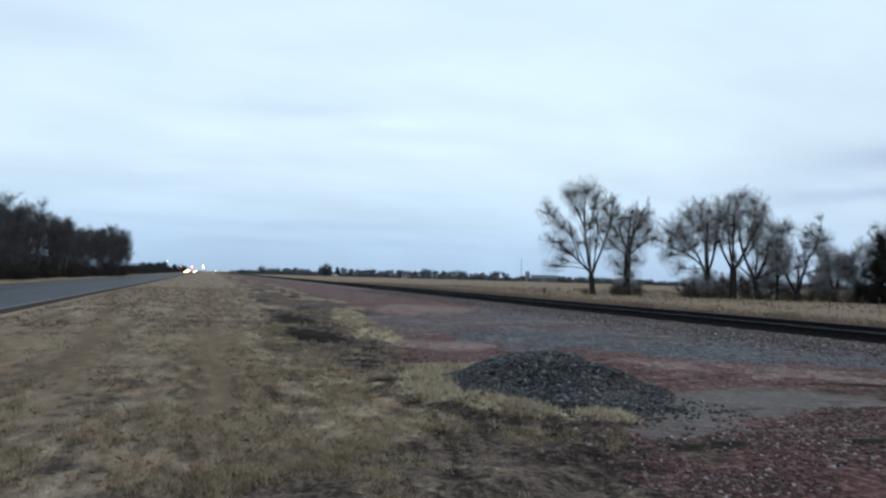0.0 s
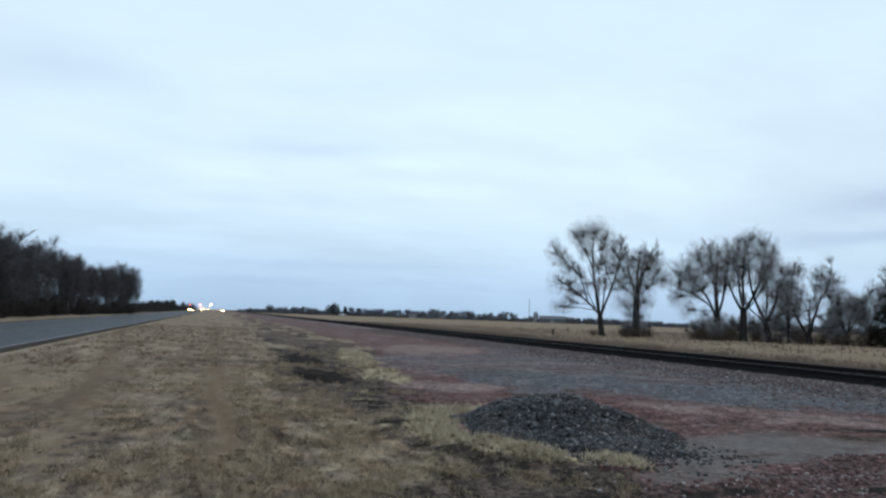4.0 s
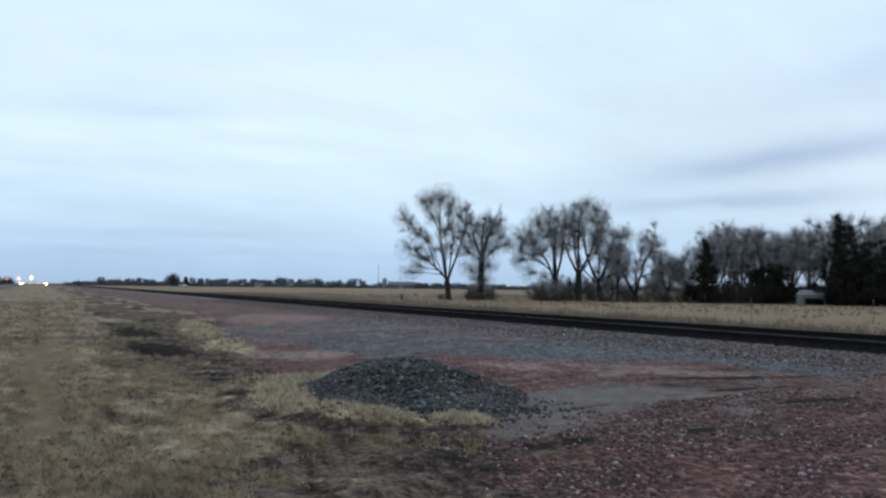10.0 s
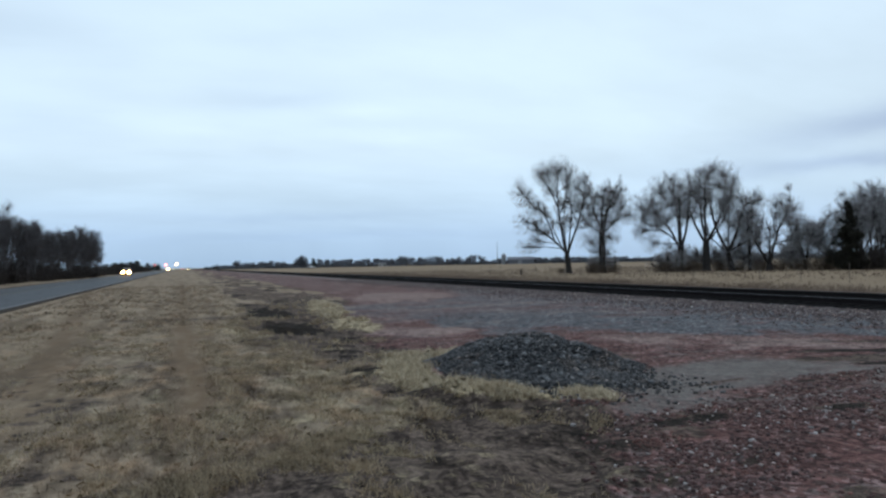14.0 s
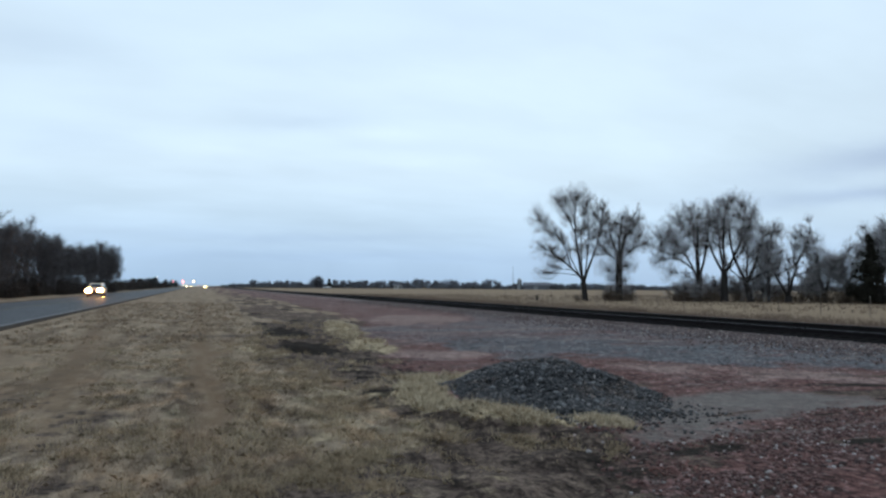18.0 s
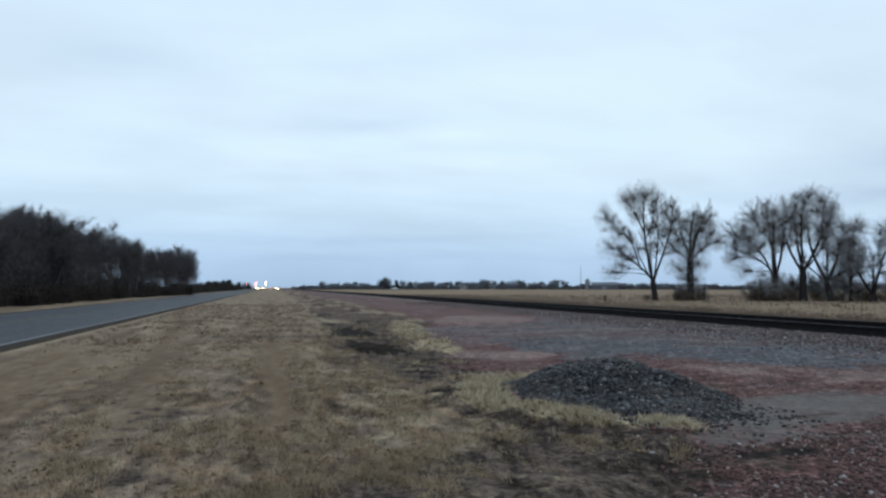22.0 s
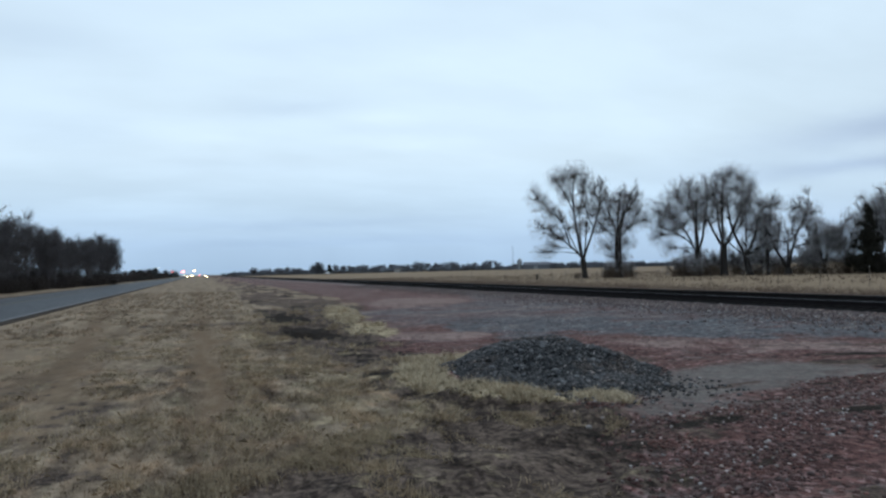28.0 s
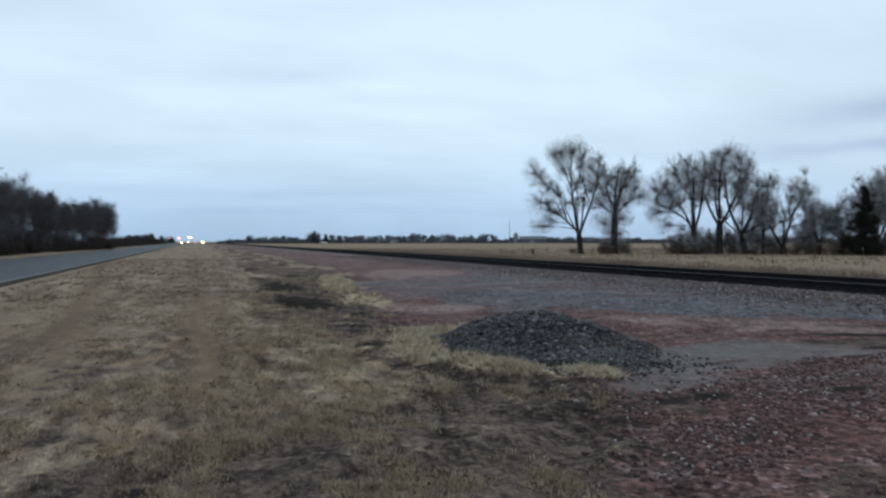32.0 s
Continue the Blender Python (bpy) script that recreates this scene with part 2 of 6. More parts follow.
def ground_material():
    """Dry turf, bare soil, red and grey crushed stone, straw: shares are laid on the sheet as zone and zone2."""
    m = Mat("ground_turf_and_stone", 0.95, 0, 0.06)
    z, z2 = m.attr("zone"), m.attr("zone2")
    mid, fine, grit = m.noise(1.6, 6, 0.65), m.noise(9.0, 5, 0.7), m.noise(38.0, 3, 0.7)
    patch = m.noise(1.5, 5, 0.6, (1.0, 0.6, 1.0))
    turf = m.mix(m.step(fine, 0.40, 0.70, 0.0, 0.35), turf_colour(m, 1.24), (0.085, 0.066, 0.049))
    turf = m.mix(m.step(m.noise(24.0, 4, 0.75, (1.0, 0.5, 1.0)), 0.44, 0.60, 0.0, 0.5), turf, (0.084, 0.063, 0.045))
    # the mown verge grows even some way along
    sep = m.n.new("ShaderNodeSeparateXYZ")
    m.l.new(m.co, sep.inputs[0])
    even = m.ramp(m.noise(1.3, 5, 0.6, (1.0, 0.16, 1.0)), (0.36, (0.150, 0.111, 0.077)), (0.50, (0.228, 0.173, 0.120)), (0.64, (0.320, 0.250, 0.174)))
    turf = m.mix(m.step(sep.outputs["Y"], 9.0, 22.0, 0.0, 0.72), turf, even)
    turf = m.mix(m.math("MULTIPLY", z2["Blue"], m.step(m.noise(3.2, 5, 0.68, (1.0, 0.3, 1.0)), 0.36, 0.64, 1.0, 0.62)), turf, (0.134, 0.089, 0.054))
    mow = m.noise(1.0, 3, 0.5, (1.15, 0.045, 1.0))
    turf = m.mix(m.step(mow, 0.51, 0.60, 0.0, 0.35), turf, (0.225, 0.172, 0.116))
    turf = m.mix(m.step(mow, 0.39, 0.47, 0.5, 0.0), turf, (0.110, 0.080, 0.053))
    clods = m.noise(4.6, 4, 0.65, (1.0, 0.4, 1.0))
    soil = m.ramp(clods, (0.38, (0.026, 0.019, 0.016)), (0.49, (0.084, 0.062, 0.050)), (0.66, (0.135, 0.102, 0.080)))
    soil = m.mix(m.step(fine, 0.42, 0.68, 0.0, 0.7), soil, (0.040, 0.029, 0.023))
    soil = m.mix(m.step(m.noise(16.0, 4, 0.7, (1.0, 0.6, 1.0)), 0.50, 0.64, 0.0, 0.55), soil, (0.145, 0.112, 0.084))
    streak = m.noise(0.9, 6, 0.68, (0.7, 1.6, 1.0))
    pebble, cobble = m.cells(19, (1, 0.8, 1)), m.cells(40)
    red = m.ramp(pebble, (0.0, (0.034, 0.0175, 0.0155)), (0.4, (0.098, 0.048, 0.042)), (0.85, (0.162, 0.084, 0.074)), (1.0, (0.28, 0.19, 0.178)))
    red = m.mix(m.step(grit, 0.4, 0.7, 0.0, 0.35), red, (0.08, 0.053, 0.049))
    red = m.mix(m.step(streak, 0.48, 0.66, 0.0, 0.35), red, (0.112, 0.074, 0.066))
    red = m.mix(m.step(streak, 0.30, 0.46, 0.55, 0.0), red, (0.070, 0.046, 0.039))
    red = m.mix(m.step(m.noise(3.4, 5, 0.68, (0.7, 1.2, 1.0)), 0.52, 0.64, 0.0, 0.7), red, (0.062, 0.044, 0.038))
    grey = m.ramp(pebble, (0.0, (0.033, 0.034, 0.037)), (0.5, (0.084, 0.090, 0.097)), (0.9, (0.136, 0.141, 0.149)), (1.0, (0.23, 0.22, 0.22)))
    grey = m.mix(m.step(m.noise(5.0, 5, 0.7), 0.52, 0.66, 0.0, 0.55), grey, (0.105, 0.078, 0.074))
    grey = m.mix(m.step(streak, 0.50, 0.68, 0.0, 0.55), grey, (0.115, 0.105, 0.102))
    grey = m.mix(m.step(streak, 0.30, 0.42, 0.65, 0.0), grey, (0.046, 0.047, 0.052))
    straw = m.ramp(clods, (0.36, (0.10, 0.078, 0.050)), (0.5, (0.27, 0.216, 0.138)), (0.66, (0.43, 0.348, 0.228)))
    field = m.ramp(mid, (0.3, (0.170, 0.122, 0.079)), (0.7, (0.236, 0.175, 0.116)))
    field = m.mix(m.step(m.noise(0.02, 4, 0.6, (0.35, 1, 1)), 0.35, 0.65, 0.0, 0.5), field, (0.225, 0.172, 0.115))
    field = m.mix(m.step(patch, 0.5, 0.7, 0.0, 0.4), field, (0.14, 0.102, 0.07))
    wob = m.math("SUBTRACT", m.noise(2.6, 6, 0.7), 0.5)
    fwob = m.math("SUBTRACT", fine, 0.5)
    edge = m.math("ADD", m.math("MULTIPLY", wob, 1.5), m.math("MULTIPLY", fwob, 1.3))

    def share(v, lo=0.35, hi=0.65, by=None):
        return m.step(m.math("ADD", v, edge if by is None else by), lo, hi)

    # on the open stone the colours run into each other over metres
    drift = m.math("ADD", edge, m.math("MULTIPLY", m.math("SUBTRACT", m.noise(0.55, 5, 0.65, (0.8, 1.3, 1.0)), 0.5), 2.6))

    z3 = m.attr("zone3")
    sandy = m.ramp(mid, (0.3, (0.116, 0.107, 0.097)), (0.7, (0.175, 0.163, 0.148)))
    sandy = m.mix(m.step(streak, 0.3, 0.45, 0.55, 0.0), sandy, (0.076, 0.070, 0.068))
    sandy = m.mix(m.step(m.noise(3.2, 5, 0.6, (0.4, 2.6, 1.0)), 0.55, 0.66, 0.0, 0.5), sandy, (0.070, 0.062, 0.058))
    pink = m.mix(m.step(cobble, 0.6, 1.0, 0.0, 0.5), m.ramp(fine, (0.28, (0.145, 0.098, 0.086)), (0.72, (0.270, 0.194, 0.172))), (0.115, 0.084, 0.078))
    c = m.mix(share(z["Green"], 0.1, 0.95, drift), red, grey)
    c = m.mix(share(z3["Green"], 0.1, 1.1, drift), c, pink)
    c = m.mix(m.math("MULTIPLY", share(z3["Red"], 0.0, 1.25, drift), 0.80), c, sandy)
    # wet soil and the painted shade of hollows and sods share this near-black
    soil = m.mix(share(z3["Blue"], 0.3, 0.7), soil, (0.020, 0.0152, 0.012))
    c = m.mix(share(z["Blue"]), c, soil)
    c = m.mix(share(z["Red"]), c, turf)
    c = m.mix(share(z2["Red"], 0.3, 0.8), c, straw)
    c = m.mix(share(z2["Green"]), c, field)
    # broken stone reads as pale and dark grains; the turf has none
    grain = m.math("ADD", m.step(m.cells(26), 0.0, 1.0, 0.62, 1.30), m.math("ADD", m.step(m.cells(7, (1, 0.7, 1)), 0.0, 1.0, -0.22, 0.22), m.step(m.cells(2.2, (0.6, 1.3, 1)), 0.0, 1.0, -0.10, 0.10)))
    bare = m.math("MULTIPLY", m.step(z["Red"], 0.3, 0.7, 1.0, 0.0), m.step(z2["Green"], 0.3, 0.7, 1.0, 0.0))
    vm = m.n.new("ShaderNodeVectorMath")
    vm.operation = "SCALE"
    m.l.new(c, vm.inputs[0])
    m.l.new(m.math("ADD", m.math("MULTIPLY", m.math("SUBTRACT", grain, 1.0), m.math("MULTIPLY", bare, m.step(z3["Red"], 0.2, 0.8, 1.0, 0.35))), 1.0), vm.inputs["Scale"])
    m.color(vm.outputs[0])
    m.bump(m.math("ADD", fine, m.math("MULTIPLY", grit, 0.5)), 0.8, 0.04)
    return m.m


def stone_material(name, dark, light, tint):
    m = Mat(name, 0.85, 0, 0.25)
    r = m.island()
    c = m.ramp(r, (0.0, dark), (0.55, light), (0.8, tint), (0.95, dark), (1.0, (0.45, 0.42, 0.40)))
    c = m.mix(m.step(m.noise(1.7, 4, 0.6), 0.50, 0.64, 0, 0.6), c, (1.25, 0.98, 0.82), "MULTIPLY")
    m.color(m.mix(m.step(m.noise(30, 4), 0.3, 0.7, 0, 0.4), c, dark))
    m.bump(m.noise(60, 4), 0.4, 0.01)
    return m.m


def blade_material(name, a, b, c, thin=0.0, turf=0.0):
    """Leaves, blades and twigs; thin ones let light through, and those of the turf share its patches."""
    m = Mat(name, 0.8, 0, 0.15)
    c0 = m.ramp(m.island(), (0.0, a), (0.5, b), (1.0, c))
    if turf:
        c0 = m.mix(turf, c0, turf_colour(m, 1.42))
    m.color(c0)
    if thin:
        tr, mx = m.n.new("ShaderNodeBsdfTranslucent"), m.n.new("ShaderNodeMixShader")
        m.l.new(c0, tr.inputs["Color"])
        mx.inputs[0].default_value = thin
        m.l.new(m.b.outputs[0], mx.inputs[1])
        m.l.new(tr.outputs[0], mx.inputs[2])
        m.l.new(mx.outputs[0], m.n["Material Output"].inputs["Surface"])
    return m.m


def bark_material(name, a, b):
    m = Mat(name, 0.9, 0, 0.1)
    n1 = m.noise(3.0, 6, 0.65, (4, 4, 0.8))
    m.color(m.ramp(n1, (0.3, a), (0.7, b)))
    m.bump(n1, 0.6, 0.03)
    return m.m


def asphalt_material():
    m = Mat("worn_asphalt", 0.6, 0, 0.07)
    n1, n2, n3 = m.noise(0.5, 5, 0.6, (1.6, 0.15, 1)), m.noise(5, 5), m.noise(70, 2)
    c = m.ramp(n1, (0.3, (0.019, 0.021, 0.025)), (0.7, (0.032, 0.035, 0.040)))
    c = m.mix(m.step(n2, 0.35, 0.7, 0, 0.3), c, (0.045, 0.047, 0.05))
    m.color(m.mix(m.step(n3, 0.45, 0.7, 0, 0.35), c, (0.06, 0.06, 0.065)))
    m.rough(m.step(n2, 0.3, 0.7, 0.46, 0.64))
    m.bump(n3, 0.35, 0.006)
    return m.m


M = {}
M["ground"] = ground_material()
M["asphalt"] = asphalt_material()
M["white_line"] = plain("worn_white_line", (0.15, 0.15, 0.15), 0.8, vary=0.4)
M["yellow_line"] = plain("worn_yellow_line", (0.085, 0.075, 0.05), 0.8, vary=0.3)
M["shoulder"] = plain("dark_gravel_shoulder", (0.046, 0.037, 0.030), 1.0, 0.0, 0.03, vary=0.35, scale=2)
M["pile_stone"] = stone_material("dark_crushed_stone", (0.025, 0.0245, 0.025), (0.066, 0.066, 0.068), (0.135, 0.134, 0.133))
M["red_stone"] = stone_material("red_crushed_stone", (0.036, 0.022, 0.020), (0.105, 0.053, 0.047), (0.21, 0.126, 0.115))
M["ballast"] = plain("grey_ballast", (0.120, 0.093, 0.087), 0.95, vary=0.4, scale=6)
M["dark_bed"] = plain("near_black_ballast", (0.010, 0.0095, 0.0095), 1.0, 0.0, 0.02, vary=0.4, scale=6)
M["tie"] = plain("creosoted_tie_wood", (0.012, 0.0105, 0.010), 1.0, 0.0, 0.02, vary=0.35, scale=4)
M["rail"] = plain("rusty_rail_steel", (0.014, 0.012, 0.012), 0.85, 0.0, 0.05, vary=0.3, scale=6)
M["rail_head"] = plain("polished_rail_head", (0.07, 0.072, 0.075), 0.55, 1.0, 0.5, vary=0.05)
M["blade"] = blade_material("dry_grass_blades", (0.145, 0.116, 0.080), (0.225, 0.175, 0.124), (0.33, 0.262, 0.190), 0.4, turf=0.75)
M["straw_blade"] = blade_material("bright_straw", (0.26, 0.20, 0.125), (0.38, 0.30, 0.195), (0.52, 0.42, 0.285), 0.4, turf=0.35)
M["pale_straw"] = blade_material("bleached_straw", (0.30, 0.24, 0.16), (0.50, 0.415, 0.29), (0.72, 0.615, 0.45), 0.4)
M["weed"] = blade_material("dry_tall_weeds", (0.150, 0.110, 0.082), (0.186, 0.139, 0.105), (0.220, 0.167, 0.128), 0.3)
M["bark"] = bark_material("grey_brown_bark", (0.018, 0.015, 0.014), (0.045, 0.039, 0.036))
# grey twigs, paled further: glare from the bright sky is put into the colour
M["twig"] = blade_material("glare_paled_bare_twigs", (0.20, 0.195, 0.20), (0.34, 0.333, 0.342), (0.48, 0.47, 0.482), 0.35)
M["wood_twig"] = blade_material("grey_brown_bare_twigs", (0.045, 0.041, 0.042), (0.085, 0.079, 0.081), (0.15, 0.142, 0.146), 0.2)
M["wood_bark"] = bark_material("grey_wood_bark", (0.05, 0.045, 0.046), (0.11, 0.10, 0.102))
M["dark_bark"] = bark_material("dark_wet_bark", (0.025, 0.021, 0.02), (0.06, 0.053, 0.05))
M["cedar"] = blade_material("cedar_foliage", (0.011, 0.010, 0.008), (0.018, 0.017, 0.012), (0.032, 0.029, 0.020))
# aerial haze is put into the colour of the far woods: paler, bluish
M["hazy_far_wood"] = blade_material("hazy_far_bare_wood", (0.075, 0.080, 0.092), (0.110, 0.116, 0.132), (0.155, 0.162, 0.182))
M["far_pine"] = blade_material("far_conifer", (0.016, 0.022, 0.022), (0.025, 0.032, 0.03), (0.035, 0.04, 0.038))
M["brown_brush"] = blade_material("brown_withered_brush", (0.055, 0.040, 0.030), (0.10, 0.074, 0.055), (0.16, 0.12, 0.09), 0.2)
M["brush"] = blade_material("dark_underbrush", (0.022, 0.018, 0.016), (0.036, 0.029, 0.026), (0.055, 0.044, 0.038))

# ---- mesh helpers ----
def mesh_from(name, verts, faces, material, smooth=False):
    me = bpy.data.meshes.new(name)
    me.from_pydata([tuple(v) for v in verts], [], [tuple(f) for f in faces])
    me.materials.append(material)
    if smooth:
        me.shade_smooth()
    me.update()
    return me


def part(name, bm, material, parent, label=""):
    """Links a bmesh, or a finished mesh, as one mesh object under a thing or under a part."""
    if isinstance(bm, bmesh.types.BMesh):
        me = bpy.data.meshes.new(name)
        bm.to_mesh(me)
        bm.free()
        me.materials.append(material)
    else:
        me = bm
    ob = new(name, me)
    ob.parent = parent
    return tagged(ob, label)


def box_bm(x0, y0, z0, x1, y1, z1, bevel=0.0):
    bm = bmesh.new()
    bmesh.ops.create_cube(bm, size=1, matrix=Matrix.LocRotScale(((x0 + x1) / 2, (y0 + y1) / 2, (z0 + z1) / 2), None, (x1 - x0, y1 - y0, z1 - z0)))
    if bevel:
        bmesh.ops.bevel(bm, geom=bm.edges[:], offset=bevel, segments=2, affect="EDGES", profile=0.6)
    return bm


def extruded(name, profile, ys, material, closed=True):
    """A profile of (x, z) drawn along y."""
    n = len(profile)
    verts = [(x, y, z) for y in ys for x, z in profile]
    faces = []
    for j in range(len(ys) - 1):
        for i in range(n if closed else n - 1):
            a, b = j * n + i, j * n + (i + 1) % n
            faces.append((a, b, b + n, a + n))
    if closed:
        faces += [tuple(range(n)), tuple(range((len(ys) - 1) * n, len(ys) * n))[::-1]]
    me = mesh_from(name, verts, faces, material)
    bm = bmesh.new()
    bm.from_mesh(me)
    bmesh.ops.recalc_face_normals(bm, faces=bm.faces[:])
    bm.to_mesh(me)
    bm.free()
    return me


def smooth01(v, lo, hi):
    t = np.clip((v - lo) / (hi - lo), 0, 1)
    return t * t * (3 - 2 * t)


def lattice(x, y, seed):
    """Smooth value noise in 0 to 1 for arrays."""
    xi, yi = np.floor(x).astype(int), np.floor(y).astype(int)
    fx, fy = x - xi, y - yi
    fx, fy = fx * fx * (3 - 2 * fx), fy * fy * (3 - 2 * fy)

    def h(i, j):
        v = (i * 374761393 + j * 668265263 + seed * 974634777) & 0x7FFFFFFF
        v = ((v ^ (v >> 13)) * 1274126177) & 0x7FFFFFFF
        return ((v ^ (v >> 16)) & 0xFFFF) / 65535.0

    return (h(xi, yi) * (1 - fx) + h(xi + 1, yi) * fx) * (1 - fy) + (h(xi, yi + 1) * (1 - fx) + h(xi + 1, yi + 1) * fx) * fy


def fbm(x, y, seed, octaves=4):
    out, amp, tot = 0.0, 1.0, 0.0
    for k in range(octaves):
        out = out + amp * lattice(x * 2 ** k, y * 2 ** k, seed + k)
        tot, amp = tot + amp, amp * 0.5
    return out / tot


# ---- plan of the ground ----
ROAD_L, ROAD_R = -15.3, -6.75
RAIL_NEAR, RAIL_FAR = 19.45, 20.95
# where the turf ends and where the crushed stone begins, by distance along the line
TURF_Y = [0, 4, 5.2, 5.7, 6.2, 6.8, 7.3, 8, 9, 11, 13.5, 16, 20, 24, 30, 45, 60, 100, 300, 2000]
TURF_X = [-3.5, -2.5, -1.0, 0.1, 0.8, 1.6, 2.5, 2.6, 2.35, 2.5, 2.2, 1.6, 1.5, 1.6, 2.0, 2.4, 2.8, 3.3, 6.0, 8.0]
STONE_Y = [0, 3.8, 4.3, 5.4, 6.2, 6.9, 8.2, 9.5, 10.5, 12.8, 14.5, 19, 24, 28, 32, 44, 60, 133, 300, 2000]
STONE_X = [2.4, 2.9, 2.95, 3.5, 3.8, 4.3, 4.2, 3.5, 3.4, 4.4, 3.9, 4.6, 5.0, 5.8, 7.2, 8.2, 8.5, 8.6, 11.0, 12.0]


# the band of pale straw that bends round the heap
STRAW_ARC = [(4.6, 12.5), (3.9, 12.6), (3.3, 11.4), (2.95, 9.9), (3.05, 8.8), (3.5, 8.35), (4.1, 8.05), (4.6, 7.75)]


def arc_band(x, y, half):
    """1 on the band of straw, 0 beyond its half width."""
    d = np.full(np.shape(x), 99.0)
    for (ax, ay), (bx, by) in zip(STRAW_ARC, STRAW_ARC[1:]):
        f = np.clip(((x - ax) * (bx - ax) + (y - ay) * (by - ay)) / ((bx - ax) ** 2 + (by - ay) ** 2), 0, 1)
        d = np.minimum(d, np.hypot(x - ax - f * (bx - ax), (y - ay - f * (by - ay)) * 0.8))
    return 1 - smooth01(d, half * 0.5, half * 1.3)


def blob(x, y, cx, cy, rx, ry, turn=0.0):
    c, s = math.cos(radians(turn)), math.sin(radians(turn))
    u, v = (x - cx) * c + (y - cy) * s, -(x - cx) * s + (y - cy) * c
    return 1 - smooth01(np.sqrt((u / rx) ** 2 + (v / ry) ** 2), 0.6, 1.25)


def hummock(x, y):
    """Clods and hollows of the torn strip between turf and stone."""
    return 0.6 * fbm(x * 0.9, y * 1.5, 33) + 0.4 * fbm(x * 2.6, y * 3.4, 37, 3)


def strip_of(centres, x, y, rx, ry):
    """The union of equal small patches."""
    out = np.zeros(np.shape(x))
    for cx, cy in centres:
        out = np.maximum(out, blob(x, y, cx, cy, rx, ry))
    return out


# torn sods with the shade under them painted dark, and the trodden soil outside the band of straw
SODS = [(3.5, 16.0), (2.8, 13.8), (2.9, 12.9), (3.0, 11.4), (2.6, 10.7), (3.6, 12.5), (5.0, 14.5), (4.3, 14.3), (2.9, 14.8), (2.2, 12.0)]
SOIL_RIM = [(2.55, 9.3), (2.65, 8.7), (2.85, 8.15), (3.3, 7.7), (3.8, 7.4), (4.3, 7.15)]


def zones(x, y):
    """Shares of turf, grey stone, soil, straw, field, worn turf, fine sand, pale red stone, and dampness with painted
    shade at a place.
    """
    w = fbm(x * 0.9, y * 0.6, 5) - 0.5
    w2 = fbm(x * 0.35, y * 0.25, 15) - 0.5
    soft = 0.55 + np.abs(y) * 0.012
    tx, sx = np.interp(y, TURF_Y, TURF_X), np.interp(y, STONE_Y, STONE_X)
    turf = 1 - smooth01(x + w * 1.6, tx - soft, tx + soft)
    stone = smooth01(x + w * 1.4, sx - soft, sx + soft)
    # grey stone lies in one broad tongue across the plain, and thinly beside the track
    lo = np.interp(x, [3, 5.2, 7.2, 9.8, 11, 12.4, 16.4, 20], [26, 22, 17.6, 15.4, 13.9, 12.9, 12.3, 11])
    hi = np.interp(x, [3, 5, 8, 12.4, 15.5, 19, 24], [26.5, 27, 29.0, 33, 42, 70, 90])
    wv = w * 6.0 + w2 * 12.0
    grey = smooth01(y + wv, lo - 2.0, lo + 2.0) * (1 - smooth01(y + wv * 0.6, hi - 2.5, hi + 3.5))
    grey = np.maximum(grey, blob(x + w, y + w2 * 5, 13.7, 11.8, 0.55, 2.8, 4))
    grey = np.maximum(grey, 0.22 * smooth01(x, 14.6, 16.0))
    grey = np.maximum(grey, 0.30 * smooth01(y, 44, 70))
    grey = np.clip(grey * (1 - 0.4 * smooth01(fbm(x * 0.22, y * 0.5, 27), 0.5, 0.66)) + w2 * 0.4, 0, 1)
    spots = np.maximum.reduce([blob(x + w * 2, y + w2 * 4, 9.6, 12.2, 2.2, 1.1, -28), 0.8 * blob(x + w * 2, y, 11.0, 9.9, 1.6, 0.7, -30), blob(x + w * 1.5, y + w * 2, 5.4, 16.8, 1.3, 1.7),
                               1.8 * blob(x + w * 2, y + w * 4, 10.6, 35.5, 2.6, 5.0, -20), 0.7 * blob(x, y, 4.3, 6.4, 0.5, 0.25, 15)])
    spots = spots * (0.6 + 0.55 * smooth01(fbm(x * 0.5, y * 0.8, 52), 0.36, 0.60))
    grey = grey * (1 - 0.9 * np.minimum(spots, 1))
    pink = np.maximum(spots, 0.40 * (x > sx) * smooth01(y, 14, 26))
    # soil: the torn strip between turf and stone, and streaks in the open plain
    soil = 1 - stone
    streaks = np.maximum.reduce([0.85 * blob(x + w * 0.6, y + w * 0.4, 4.85, 6.2, 0.65, 0.22, 10), blob(x, y, 6.8, 6.05, 0.7, 0.16, -8), 0.95 * blob(x, y, 10.7, 8.0, 1.5, 0.22, -12), 0.9 * blob(x, y, 11.3, 9.3, 1.9, 0.26, -15),
                                 0.9 * blob(x, y, 10.4, 6.8, 1.2, 0.2, -10), 0.7 * blob(x, y, 6.6, 7.9, 0.7, 0.10, 12), 0.6 * blob(x, y, 7.9, 7.5, 0.8, 0.10, 6)])
    soil = np.maximum.reduce([soil, streaks, 0.55 * blob(x, y, 4.2, 5.9, 0.9, 0.5, 20)])
    soil = np.maximum(soil, 0.8 * (x > sx) * smooth01(fbm(x * 0.7, y * 1.7, 83), 0.60, 0.69) * (1 - smooth01(y, 9, 14)) * (1 - np.minimum(1, 1.5 * blob(x, y, 6.9, 8.3, 2.2, 1.0, 24))))
    soil = np.clip(soil - 0.32 * smooth01(y, 28, 40) - 0.2 * smooth01(y, 80, 160), 0, 1)
    soil = np.where(x < tx, 1.0, soil)
